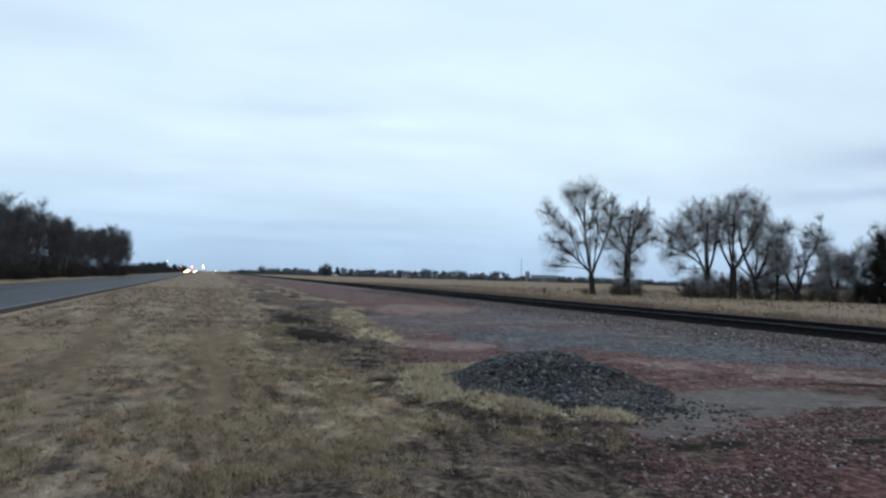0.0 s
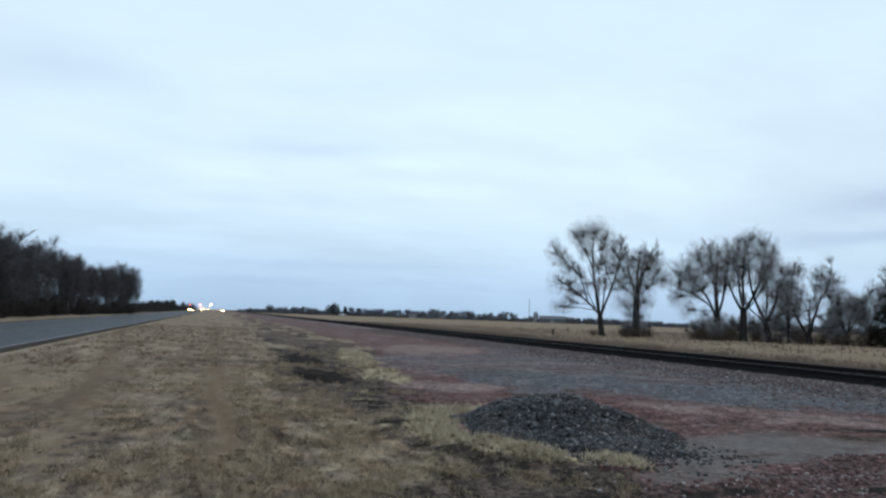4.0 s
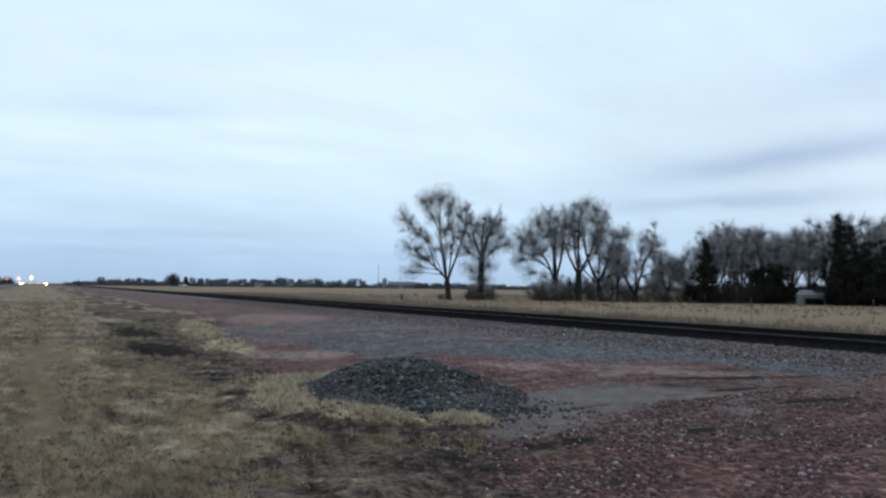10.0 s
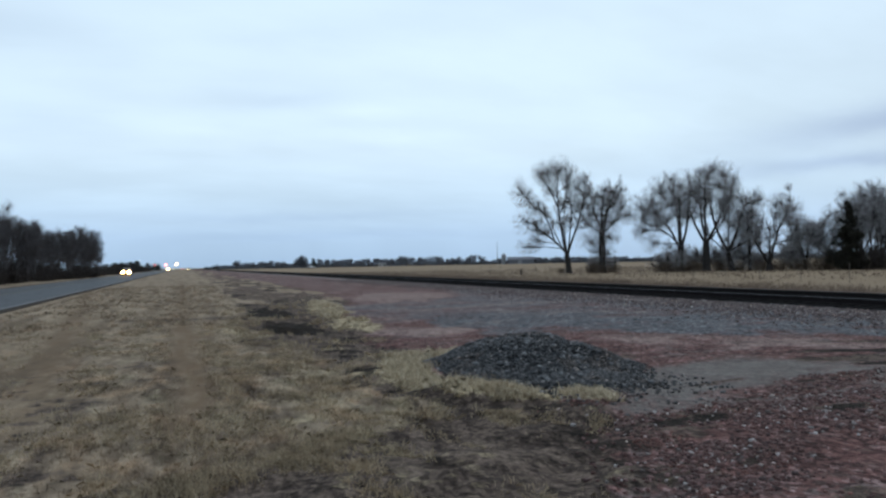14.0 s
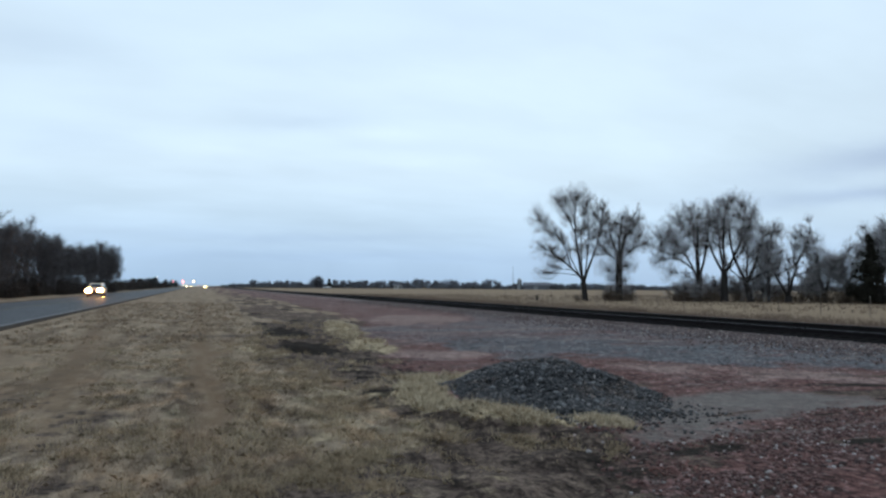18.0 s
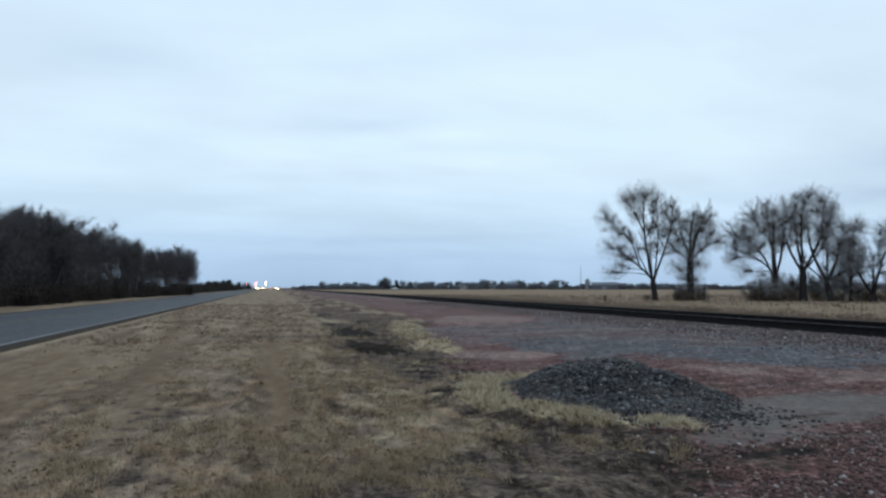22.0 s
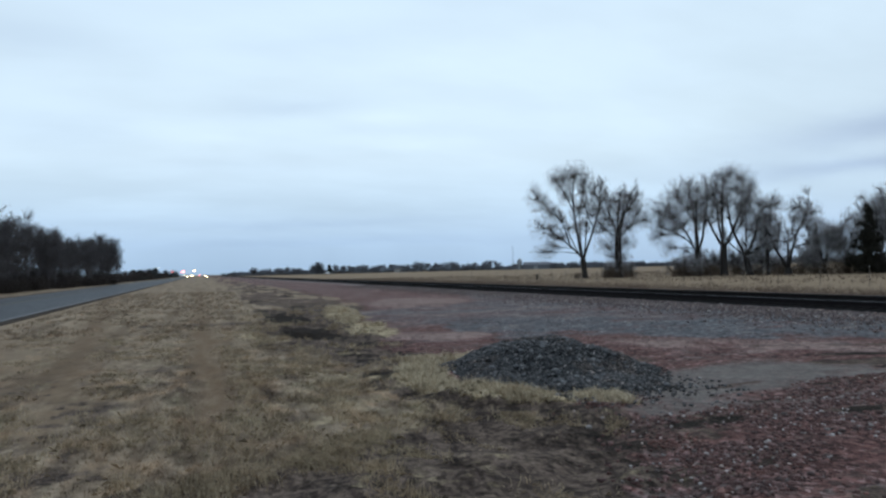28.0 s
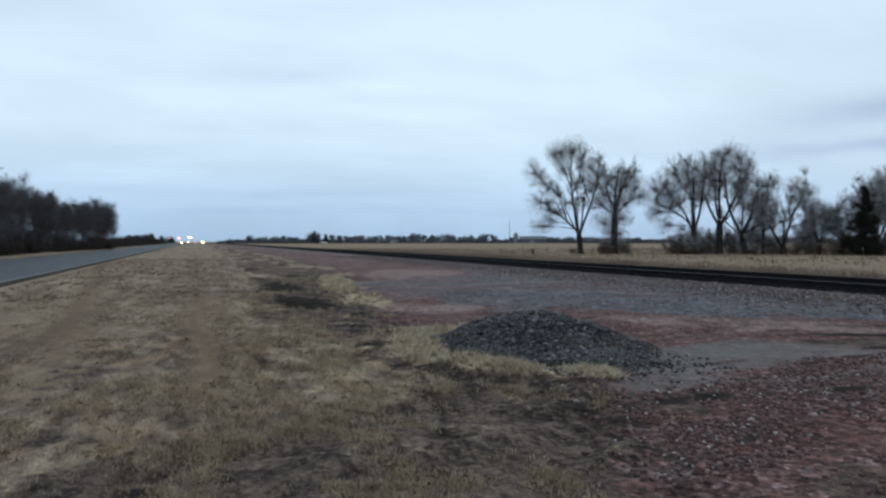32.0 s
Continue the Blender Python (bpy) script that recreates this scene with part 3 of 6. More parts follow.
    turf = np.maximum(turf, (0.34 + 0.5 * smooth01(fbm(x * 0.9, y * 0.2, 97), 0.50, 0.62)) * (x < sx) * smooth01(y, 27, 36))
    mid = (x > tx - 0.6) & (x < sx + 0.5)
    straw = np.maximum.reduce([1.15 * arc_band(x + w * 0.5, y + w * 0.5, 0.34), 0.5 * blob(x, y, 1.7, 9.3, 1.5, 3.0), 1.1 * blob(x + w * 0.8, y, 5.2, 28.0, 0.55, 5.4, -8), 1.0 * blob(x, y, 4.6, 19.8, 0.6, 2.2, -4),
                               0.7 * blob(x, y, 3.1, 15.6, 0.5, 0.4), 0.7 * blob(x, y, 2.6, 14.3, 0.4, 0.3), 0.6 * blob(x, y, 2.9, 12.2, 0.4, 0.25), 0.6 * blob(x, y, 1.6, 12.5, 0.7, 0.6),
                               0.7 * blob(x, y, 4.2, 41.5, 0.9, 2.0), 0.6 * blob(x, y, 1.4, 20.0, 0.7, 3.0)])
    straw = np.maximum(straw, mid * (0.38 + 0.45 * smooth01(y, 7.0, 8.5)) * smooth01(hummock(x, y), 0.54, 0.64) * (1 - smooth01(y, 24, 34)))
    straw = straw * (0.25 + 0.75 * smooth01(fbm(x * 2.4, y * 1.9, 77, 3), 0.36, 0.58))
    straw = straw * (1 - 0.85 * blob(x, y, 2.5, 20.4, 1.0, 2.8))
    straw = np.maximum(straw, 0.95 * np.maximum(blob(x + w * 1.4, y, 5.2, 28.0, 0.6, 5.4, -8), blob(x + w * 1.2, y, 4.6, 19.8, 0.55, 2.1, -4)))
    turf = np.where(x < ROAD_L - 0.2, 0.8, turf)
    field = smooth01(x + w * 2.0, 24.2, 25.4)
    # worn brown wheel tracks and bare streaks in the mown verge
    near = smooth01(y, 7.0, 9.5) * (1 - smooth01(y, 60, 120))
    brown = near * np.maximum(np.exp(-((x - 0.12 + w * 0.4) / 0.34) ** 2), 0.85 * np.exp(-((x + 0.75 + 0.095 * y + w * 0.6) / 0.40) ** 2))
    brown = np.maximum(brown, 0.7 * blob(x, y, -4.6, 14, 1.2, 9, 4))
    brown = np.maximum(brown, 0.85 * smooth01(-x + w * 2, 1.6, 3.6) * (1 - smooth01(y, 12, 22)))
    turf = turf - 0.6 * blob(x, y, -0.2, 24.6, 2.6, 0.9, -12) - 0.5 * blob(x, y, -0.7, 11.7, 0.6, 0.18) - 0.45 * blob(x, y, 1.4, 21.5, 1.3, 0.5, -20)
    # the front edge of the turf is thin and full of gaps
    thin = (1 - smooth01(y, 6.5, 9.0)) * (0.4 + 0.6 * smooth01(y, 5.0, 6.2)) * (x < 3.2)
    turf = np.where(thin > 0, np.maximum(turf, 0.5 * thin * smooth01(fbm(x * 2.2, y * 1.1, 36, 4), 0.50, 0.60)), turf)
    turf = turf - np.where(x > 0, 0.28, 0.45) * (1 - smooth01(fbm(x * 1.3, y * 0.9, 61), 0.36, 0.48)) * (1 - smooth01(y, 10, 20)) * (x > ROAD_R + 0.8)
    turf = turf - 0.5 * smooth01(fbm(x * 0.8, y * 1.2, 23), 0.56, 0.72) * (1 - smooth01(y, 9, 16)) * (x > ROAD_R)
    # black hollows: dampness, plus shade painted into low spots and under the sods
    damp_and_shade = np.maximum.reduce([1.3 * blob(x + w * 0.5, y + w * 1.2, 2.85, 19.4, 0.9, 2.2), 1.15 * blob(x + w * 0.6, y + w * 3, 2.9, 26.3, 0.85, 3.2), 0.5 * blob(x, y, 2.6, 32, 0.6, 2.5), 0.9 * strip_of(SODS, x + w * 0.9, y + w * 1.8, 0.50, 0.30),
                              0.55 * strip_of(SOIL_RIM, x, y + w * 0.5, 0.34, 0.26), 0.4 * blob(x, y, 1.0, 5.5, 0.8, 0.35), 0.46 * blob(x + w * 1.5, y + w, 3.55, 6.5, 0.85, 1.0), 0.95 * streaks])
    damp_and_shade = np.maximum(damp_and_shade, mid * (0.2 + 0.08 * smooth01(y, 7, 10)) * (1 - smooth01(hummock(x, y), 0.42, 0.50)) * (1 - smooth01(y, 24, 34)))
    damp_and_shade = np.maximum(damp_and_shade, (0.18 + 0.30 * smooth01(x, 2.4, 3.4)) * (1 - smooth01(y, 6.8, 8.5)) * (x < sx + 0.3))
    damp_and_shade = np.maximum(damp_and_shade, 0.9 * mid * smooth01(y, 26, 32) * (1 - smooth01(y, 70, 120)) * smooth01(fbm(x * 0.8, y * 0.16, 93), 0.52, 0.64))
    damp_and_shade = np.where((x > 4.2) & (y < 26), damp_and_shade * (0.15 + smooth01(fbm(x * 0.9, y * 2.4, 87), 0.38, 0.62)), damp_and_shade)
    sandy = np.maximum.reduce([1.35 * blob(x + w, y, 7.0, 8.4, 2.1, 1.05, 18), 0.8 * blob(x, y, 9.6, 8.0, 2.0, 0.7, -8), 1.2 * blob(x, y, 5.2, 7.05, 1.05, 0.45, 14), 0.62 * blob(x + w * 2, y + w * 2, 7.6, 7.0, 2.6, 0.8, 4)])
    sandy = sandy * (0.6 + 0.55 * smooth01(fbm(x * 0.55, y * 1.7, 88), 0.34, 0.6)) * (1 - 0.8 * streaks)
    return np.clip(turf, 0, 1), grey, soil, straw, field, np.clip(brown, 0, 1), sandy, pink, damp_and_shade


def height(x, y):
    h = 0.05 * (fbm(x * 0.7, y * 0.7, 41) - 0.5) + 0.03 * (fbm(x * 3.1, y * 3.1, 42, 3) - 0.5)
    h = h - 0.12 * blob(x, y, 2.85, 19.4, 1.1, 1.7) - 0.07 * blob(x, y, 2.8, 26.0, 0.8, 3.0)
    h = h + 0.07 * blob(x, y, 3.0, 10.2, 0.7, 1.8, 12) + 0.06 * blob(x, y, 3.55, 8.35, 1.2, 0.35, -28)
    tx, sx = np.interp(y, TURF_Y, TURF_X), np.interp(y, STONE_Y, STONE_X)
    torn = smooth01(x, tx - 0.9, tx + 0.3) * (1 - smooth01(x, sx - 0.2, sx + 0.6))
    h = h + torn * 0.34 * (hummock(x, y) - 0.53)
    far = smooth01(np.abs(x - 6) + np.abs(y - 10) * 0.4, 12, 40)
    h = h * (1 - far * 0.7)
    road = (x > ROAD_L - 1) & (x < ROAD_R + 1.2)
    h = np.where(road, np.minimum(h, -0.02), h)
    track = (x > 16.5) & (x < 24)
    return np.where(track, np.minimum(h, 0.0), h)


def axis(lo, a, b, hi, step, grow=1.12):
    mid = list(np.arange(a, b, step))
    right, s = [], step
    while (right[-1] if right else b) < hi:
        right.append((right[-1] if right else b) + s)
        s *= grow
    left, s = [], step
    while (left[-1] if left else a) > lo:
        left.append((left[-1] if left else a) - s)
        s *= grow
    return np.array(left[::-1] + mid + right)


def build_ground():
    xs, ys = axis(-4200, -8, 13, 4200, 0.14), axis(-4200, 2.2, 24, 4400, 0.14, 1.06)
    X, Y = np.meshgrid(xs, ys)
    Z = height(X, Y)
    nx, ny = len(xs), len(ys)
    co = np.stack([X, Y, Z], -1).reshape(-1, 3)
    idx = np.arange(nx * ny).reshape(ny, nx)
    quads = np.stack([idx[:-1, :-1], idx[:-1, 1:], idx[1:, 1:], idx[1:, :-1]], -1).reshape(-1, 4)
    me = bpy.data.meshes.new("ground")
    me.vertices.add(len(co))
    me.vertices.foreach_set("co", co.ravel())
    me.loops.add(quads.size)
    me.loops.foreach_set("vertex_index", quads.ravel())
    me.polygons.add(len(quads))
    me.polygons.foreach_set("loop_start", np.arange(0, quads.size, 4))
    me.update(calc_edges=True)
    turf, grey, soil, straw, field, brown, sandy, pink, damp_and_shade = [np.asarray(v, float).ravel() for v in zones(X, Y)]
    for name, cols in (("zone", (turf, grey, soil)), ("zone2", (straw, field, brown)), ("zone3", (sandy, pink, damp_and_shade))):
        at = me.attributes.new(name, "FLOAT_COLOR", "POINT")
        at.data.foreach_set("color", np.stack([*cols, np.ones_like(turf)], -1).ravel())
    me.materials.append(M["ground"])
    me.shade_smooth()
    ob = new("ground", me)
    return tagged(ob, "flat ground of dry turf, bare soil and red and grey crushed stone", "ground", kind="structure")


build_ground()


def build_road():
    ys = [-400, -100, -30] + list(range(-20, 200, 10)) + [250, 300, 400, 600, 900, 1400, 2000]
    c = (ROAD_L + ROAD_R) / 2
    edge = ROAD_R - 0.24
    prof = [(ROAD_L, -0.06), (ROAD_L, 0.03), (c, 0.10), (edge, 0.034), (edge, -0.06)]
    road = new("road", extruded("road", prof, ys, M["asphalt"]))
    tagged(road, "two-lane grey asphalt highway beside the grass verge", "road", kind="structure")
    slope = 0.07 / (c - ROAD_L)

    def stripe(x, w, mat, label, y0=-200, y1=1400, dz=0.006):
        ys2 = np.linspace(y0, y1, 41)
        zz = [0.03 + slope * (min(abs(v - ROAD_L), abs(ROAD_R - v))) for v in (x - w / 2, x + w / 2)]
        pr = [(x - w / 2, zz[0] - 0.01), (x - w / 2, zz[0] + dz), (x + w / 2, zz[1] + dz), (x + w / 2, zz[1] - 0.01)]
        return part("road_line", extruded("road_line", pr, ys2, mat), mat, road, label)

    stripe(ROAD_R - 0.35, 0.14, M["white_line"], "worn white edge line")
    stripe(ROAD_L + 0.9, 0.14, M["white_line"], "worn white edge line")
    stripe(c - 0.16, 0.11, M["yellow_line"], "worn yellow centre line")
    stripe(c + 0.16, 0.11, M["yellow_line"], "worn yellow centre line")
    for side, x0, x1 in (("east", edge, edge + 0.5), ("west", ROAD_L - 0.75, ROAD_L)):
        pr = [(x0, -0.06), (x0, 0.02), (x1, 0.008), (x1, -0.06)] if side == "east" else [(x0, -0.06), (x0, 0.008), (x1, 0.02), (x1, -0.06)]
        tagged(new("road_shoulder", extruded("road_shoulder", pr, ys, M["shoulder"])), "narrow dark gravel shoulder along the asphalt", "shoulder", kind="structure")


build_road()


def build_track():
    """Single line on a low bed; the far rail lies higher, as in a curve's cant."""
    track = tagged(new("railway_track"), "single railway track with dark rusty rails on a low stone bed", "railway track")
    track.location = (RAIL_NEAR, 0, 0)
    w = RAIL_FAR - RAIL_NEAR
    cant = 0.10
    ys = [-300, -80] + list(range(-40, 160, 4)) + [180, 220, 300, 450, 700, 1100, 1800]
    bed = [(-2.6, -0.05), (-2.4, 0.005), (-0.7, 0.010), (-0.5, 0.03), (w + 0.8, 0.055 + cant), (w + 2.6, 0.0), (w + 2.8, -0.05)]
    part("stone_bed", extruded("stone_bed", bed, ys, M["ballast"]), M["ballast"], track, "grey crushed-stone bed")
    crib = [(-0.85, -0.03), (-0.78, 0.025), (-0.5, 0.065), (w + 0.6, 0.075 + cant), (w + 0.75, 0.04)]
    part("dark_ballast", extruded("dark_ballast", crib, ys, M["dark_bed"]), M["dark_bed"], track, "near-black stone between the rails")

    def rail(x, z, label):
        h, f, hd, wb = 0.178, 0.075, 0.037, 0.009
        pr = [(x - f, z), (x - f, z + 0.012), (x - wb, z + 0.03), (x - wb, z + h - 0.045), (x - hd, z + h - 0.036), (x - hd, z + h - 0.008),
              (x + hd, z + h - 0.008), (x + hd, z + h - 0.036), (x + wb, z + h - 0.045), (x + wb, z + 0.03), (x + f, z + 0.012), (x + f, z)]
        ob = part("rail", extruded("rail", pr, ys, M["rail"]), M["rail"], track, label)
        cap = [(x - hd, z + h - 0.008), (x - hd + 0.008, z + h), (x + hd - 0.008, z + h), (x + hd, z + h - 0.008)]
        part("rail_head", extruded("rail_head", cap, ys, M["rail_head"]), M["rail_head"], ob, "polished running surface")

    rail(0.0, 0.115, "dark rusty steel rail")
    rail(w, 0.115 + cant, "dark rusty steel rail")
    bm = box_bm(-0.55, -0.11, -0.10, w + 0.55, 0.11, 0.085, 0.012)
    me = bpy.data.meshes.new("tie")
    bm.to_mesh(me)
    bm.free()
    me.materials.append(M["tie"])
    rnd = random.Random(3)
    for k in range(290):
        t = new("tie", me)
        t.parent = track
        t.matrix_basis = pose(rnd.uniform(-0.03, 0.03), 4 + k * 0.52 + rnd.uniform(-0.03, 0.03), 0.03, 0, -math.degrees(math.atan2(cant, w)), rnd.uniform(-1, 1))
    # the rest of the ties, beyond those
    verts, faces = [], []
    for y in list(np.arange(-30, 3.6, 0.52)) + list(np.arange(155, 420, 0.52)):
        b = len(verts)
        for dx, z in ((-0.55, -0.02), (-0.55, 0.115), (w + 0.55, 0.115 + cant), (w + 0.55, -0.02)):
            verts += [(dx, y - 0.11, z), (dx, y + 0.11, z)]
        faces += [(b, b + 1, b + 3, b + 2), (b + 2, b + 3, b + 5, b + 4), (b + 4, b + 5, b + 7, b + 6), (b, b + 2, b + 4, b + 6), (b + 1, b + 7, b + 5, b + 3)]
    tagged(part("distant_ties", mesh_from("distant_ties", verts, faces, M["tie"]), M["tie"], track), kind="stuff")


build_track()

# ---- trees ----
def tubes(name, lines, material):
    """Tapered tubes along polylines of (points, radii, sides)."""
    V, Fc, base = [], [], 0
    for pts, rad, sides in lines:
        pts = np.asarray(pts, float)
        d = np.gradient(pts, axis=0)
        d /= np.linalg.norm(d, axis=1)[:, None] + 1e-9
        ref = np.array([0.0, 0.0, 1.0]) if abs(d[0, 2]) < 0.8 else np.array([1.0, 0.0, 0.0])
        u = np.cross(d, ref)
        u /= np.linalg.norm(u, axis=1)[:, None] + 1e-9
        v = np.cross(d, u)
        a = np.arange(sides) * (2 * math.pi / sides)
        ring = pts[:, None] + np.asarray(rad)[:, None, None] * (np.cos(a)[None, :, None] * u[:, None] + np.sin(a)[None, :, None] * v[:, None])
        V.append(ring.reshape(-1, 3))
        n = len(pts)
        i = np.arange(n - 1)[:, None] * sides + np.arange(sides)[None]
        j = np.arange(n - 1)[:, None] * sides + (np.arange(sides)[None] + 1) % sides
        Fc.append((np.stack([i, j, j + sides, i + sides], -1) + base).reshape(-1, 4))
        base += n * sides
    co, quads = np.concatenate(V), np.concatenate(Fc)
    return quad_mesh(name, co, quads, material)


def quad_mesh(name, co, quads, material):
    k = quads.shape[1]
    me = bpy.data.meshes.new(name)
    me.vertices.add(len(co))
    me.vertices.foreach_set("co", np.ascontiguousarray(co, dtype=np.float32).ravel())
    me.loops.add(quads.size)
    me.loops.foreach_set("vertex_index", np.ascontiguousarray(quads, dtype=np.int32).ravel())
    me.polygons.add(len(quads))
    me.polygons.foreach_set("loop_start", np.arange(0, quads.size, k, dtype=np.int32))
    me.update(calc_edges=True)
    me.validate()
    me.materials.append(material)
    return me


def unit(v):
    return v / (np.linalg.norm(v) + 1e-9)


class Grower:
    """Grows a bare broadleaf tree: trunk and limbs, side branches, and boughs that end in fine shoots."""

    def __init__(self, seed, width=0.008, shoots=1500):
        self.r = np.random.RandomState(seed)
        self.wood, self.fine, self.hair = [], [], []
        self.width, self.shoots = width, shoots

    def limb(self, p, az, lo, hi, length, rad, end=0.3, wob=0.075, n=7):
        """A limb whose pitch goes from lo to hi along its length; returns its points."""
        pts, drift = [np.array(p, float)], 0.0
        turn = 0.0
        for k in range(n - 1):
            f = k / (n - 2)
            turn = 0.6 * turn + self.r.normal(0, wob)
            drift = 0.6 * drift + self.r.normal(0, wob)
            a, e = radians(az) + drift * 1.6, radians(lo + (hi - lo) * f) + turn
            pts.append(pts[-1] + np.array([math.cos(a) * math.cos(e), math.sin(a) * math.cos(e), math.sin(e)]) * length / (n - 1))
        self.wood.append((pts, np.linspace(rad, max(rad * end, 0.02), n), 7))
        return pts

    def twigs(self, a, b, count, length, up=0.3, loose=0.6):
        """Fine shoots along the line from a to b."""
        d = unit(b - a)
        f = self.r.uniform(0, 1, count)[:, None] ** 0.8
        root = a + (b - a) * f
        dv = d * 0.75 + self.r.normal(0, loose, (count, 3)) + np.array([0, 0, up])
        dv /= np.linalg.norm(dv, axis=1)[:, None]
        ln = length * self.r.uniform(0.4, 1.2, count)[:, None]
        sd = np.cross(dv, self.r.normal(0, 1, (count, 3)))
        sd *= self.width / (np.linalg.norm(sd, axis=1)[:, None] + 1e-9)
        self.hair.append(np.stack([root - sd, root + sd, root + dv * ln + self.r.normal(0, 0.04, (count, 3))], 1).reshape(-1, 3))

    def side_branches(self, pts, rad, every=0.8, reach=1.5):
        """Short branches leaving a limb on all sides, steeper towards its tip."""
        pts = np.asarray(pts)
        span = np.linalg.norm(pts[-1] - pts[0])
        for _ in range(max(3, int(1.6 * span / every))):
            s = self.r.uniform(0.35, 1.0) * (len(pts) - 1)
            k = min(int(s), len(pts) - 2)
            q = pts[k] + (pts[k + 1] - pts[k]) * (s - k)
            d = unit(unit(pts[k + 1] - pts[k]) * 0.9 + self.r.normal(0, 0.55, 3) + np.array([0, 0, 0.25]))
            ln = reach * self.r.uniform(0.5, 1.2)
            mid, tip = q + d * ln * 0.5 + self.r.normal(0, 0.06, 3), q + d * ln + np.array([0, 0, 0.12 * ln])
            self.fine.append(([q, mid, tip], [min(rad * 0.45, 0.045), 0.024, 0.009], 3))
            self.twigs(mid, tip, int(44 * ln), 0.6, loose=0.85)

    def bough(self, centre, radius, skeleton, dense=1.0, tall=1.1):
        """A rounded bough: one branch reaches into it and fans out into stems set with shoots."""
        low = skeleton[skeleton[:, 2] < centre[2] + 0.1]
        low = low if len(low) else skeleton
        gap = np.linalg.norm(low - centre, axis=1) + 0.35 * np.abs(low[:, 2] - centre[2] + radius)
        q = low[np.argmin(gap)]
        heart = centre - unit(centre - q) * radius * 0.35
        stem = [q, (q + heart) / 2 + self.r.normal(0, 0.08, 3), heart]
        reach = np.linalg.norm(heart - q)
        self.fine.append((stem, [min(0.02 + 0.014 * reach, 0.06), 0.03, 0.02], 4))
        n = max(10, int(23 * radius))
        each = max(8, int(self.shoots * dense * radius ** 2 * 0.36 / n))
        flat = self.r.uniform(0.75, 1.2, 3) * np.array([1.0, 1.0, tall])
        for _ in range(n):
            v = self.r.normal(0, 1, 3)
            v[2] = v[2] * 0.8 + 0.3
            goal = centre + unit(v) * flat * radius * self.r.uniform(0.3, 1.4)
            a = stem[1] + (heart - stem[1]) * self.r.uniform(0.2, 1.0)
            mid = (a + goal) / 2 + self.r.normal(0, 0.12 * radius, 3)
            self.fine.append(([a, mid, goal], [0.028, 0.020, 0.010], 3))
            # shoots crowd round each stem and fill the air between the stems
            m = int(each * self.r.uniform(0.4, 1.6))
            f = self.r.uniform(0, 1, m)[:, None]
            root = np.where(f < 0.3, a + (mid - a) * (0.4 + 2 * f), mid + (goal - mid) * (f - 0.3) / 0.7) + self.r.normal(0, 0.10 + 0.13 * radius, (m, 3))
            ball = self.r.normal(0, 1, (m, 3))
            ball *= self.r.uniform(0.1, 1, (m, 1)) ** 0.45 / np.linalg.norm(ball, axis=1)[:, None]
            root = np.where(self.r.uniform(0, 1, (m, 1)) < 0.66, centre + ball * flat * radius * 1.25 - np.array([0, 0, 0.12 * radius]), root)
            dv = unit(goal - a) * 0.6 + self.r.normal(0, 0.55, (m, 3)) + np.array([0, 0, 0.3])
            dv /= np.linalg.norm(dv, axis=1)[:, None]
            ln = self.r.uniform(0.3, 0.95, m)[:, None]
            sd = np.cross(dv, self.r.normal(0, 1, (m, 3)))
            sd *= self.width / (np.linalg.norm(sd, axis=1)[:, None] + 1e-9)
            self.hair.append(np.stack([root - dv * ln * 0.4 - sd, root - dv * ln * 0.4 + sd, root + dv * ln * 0.6], 1).reshape(-1, 3))


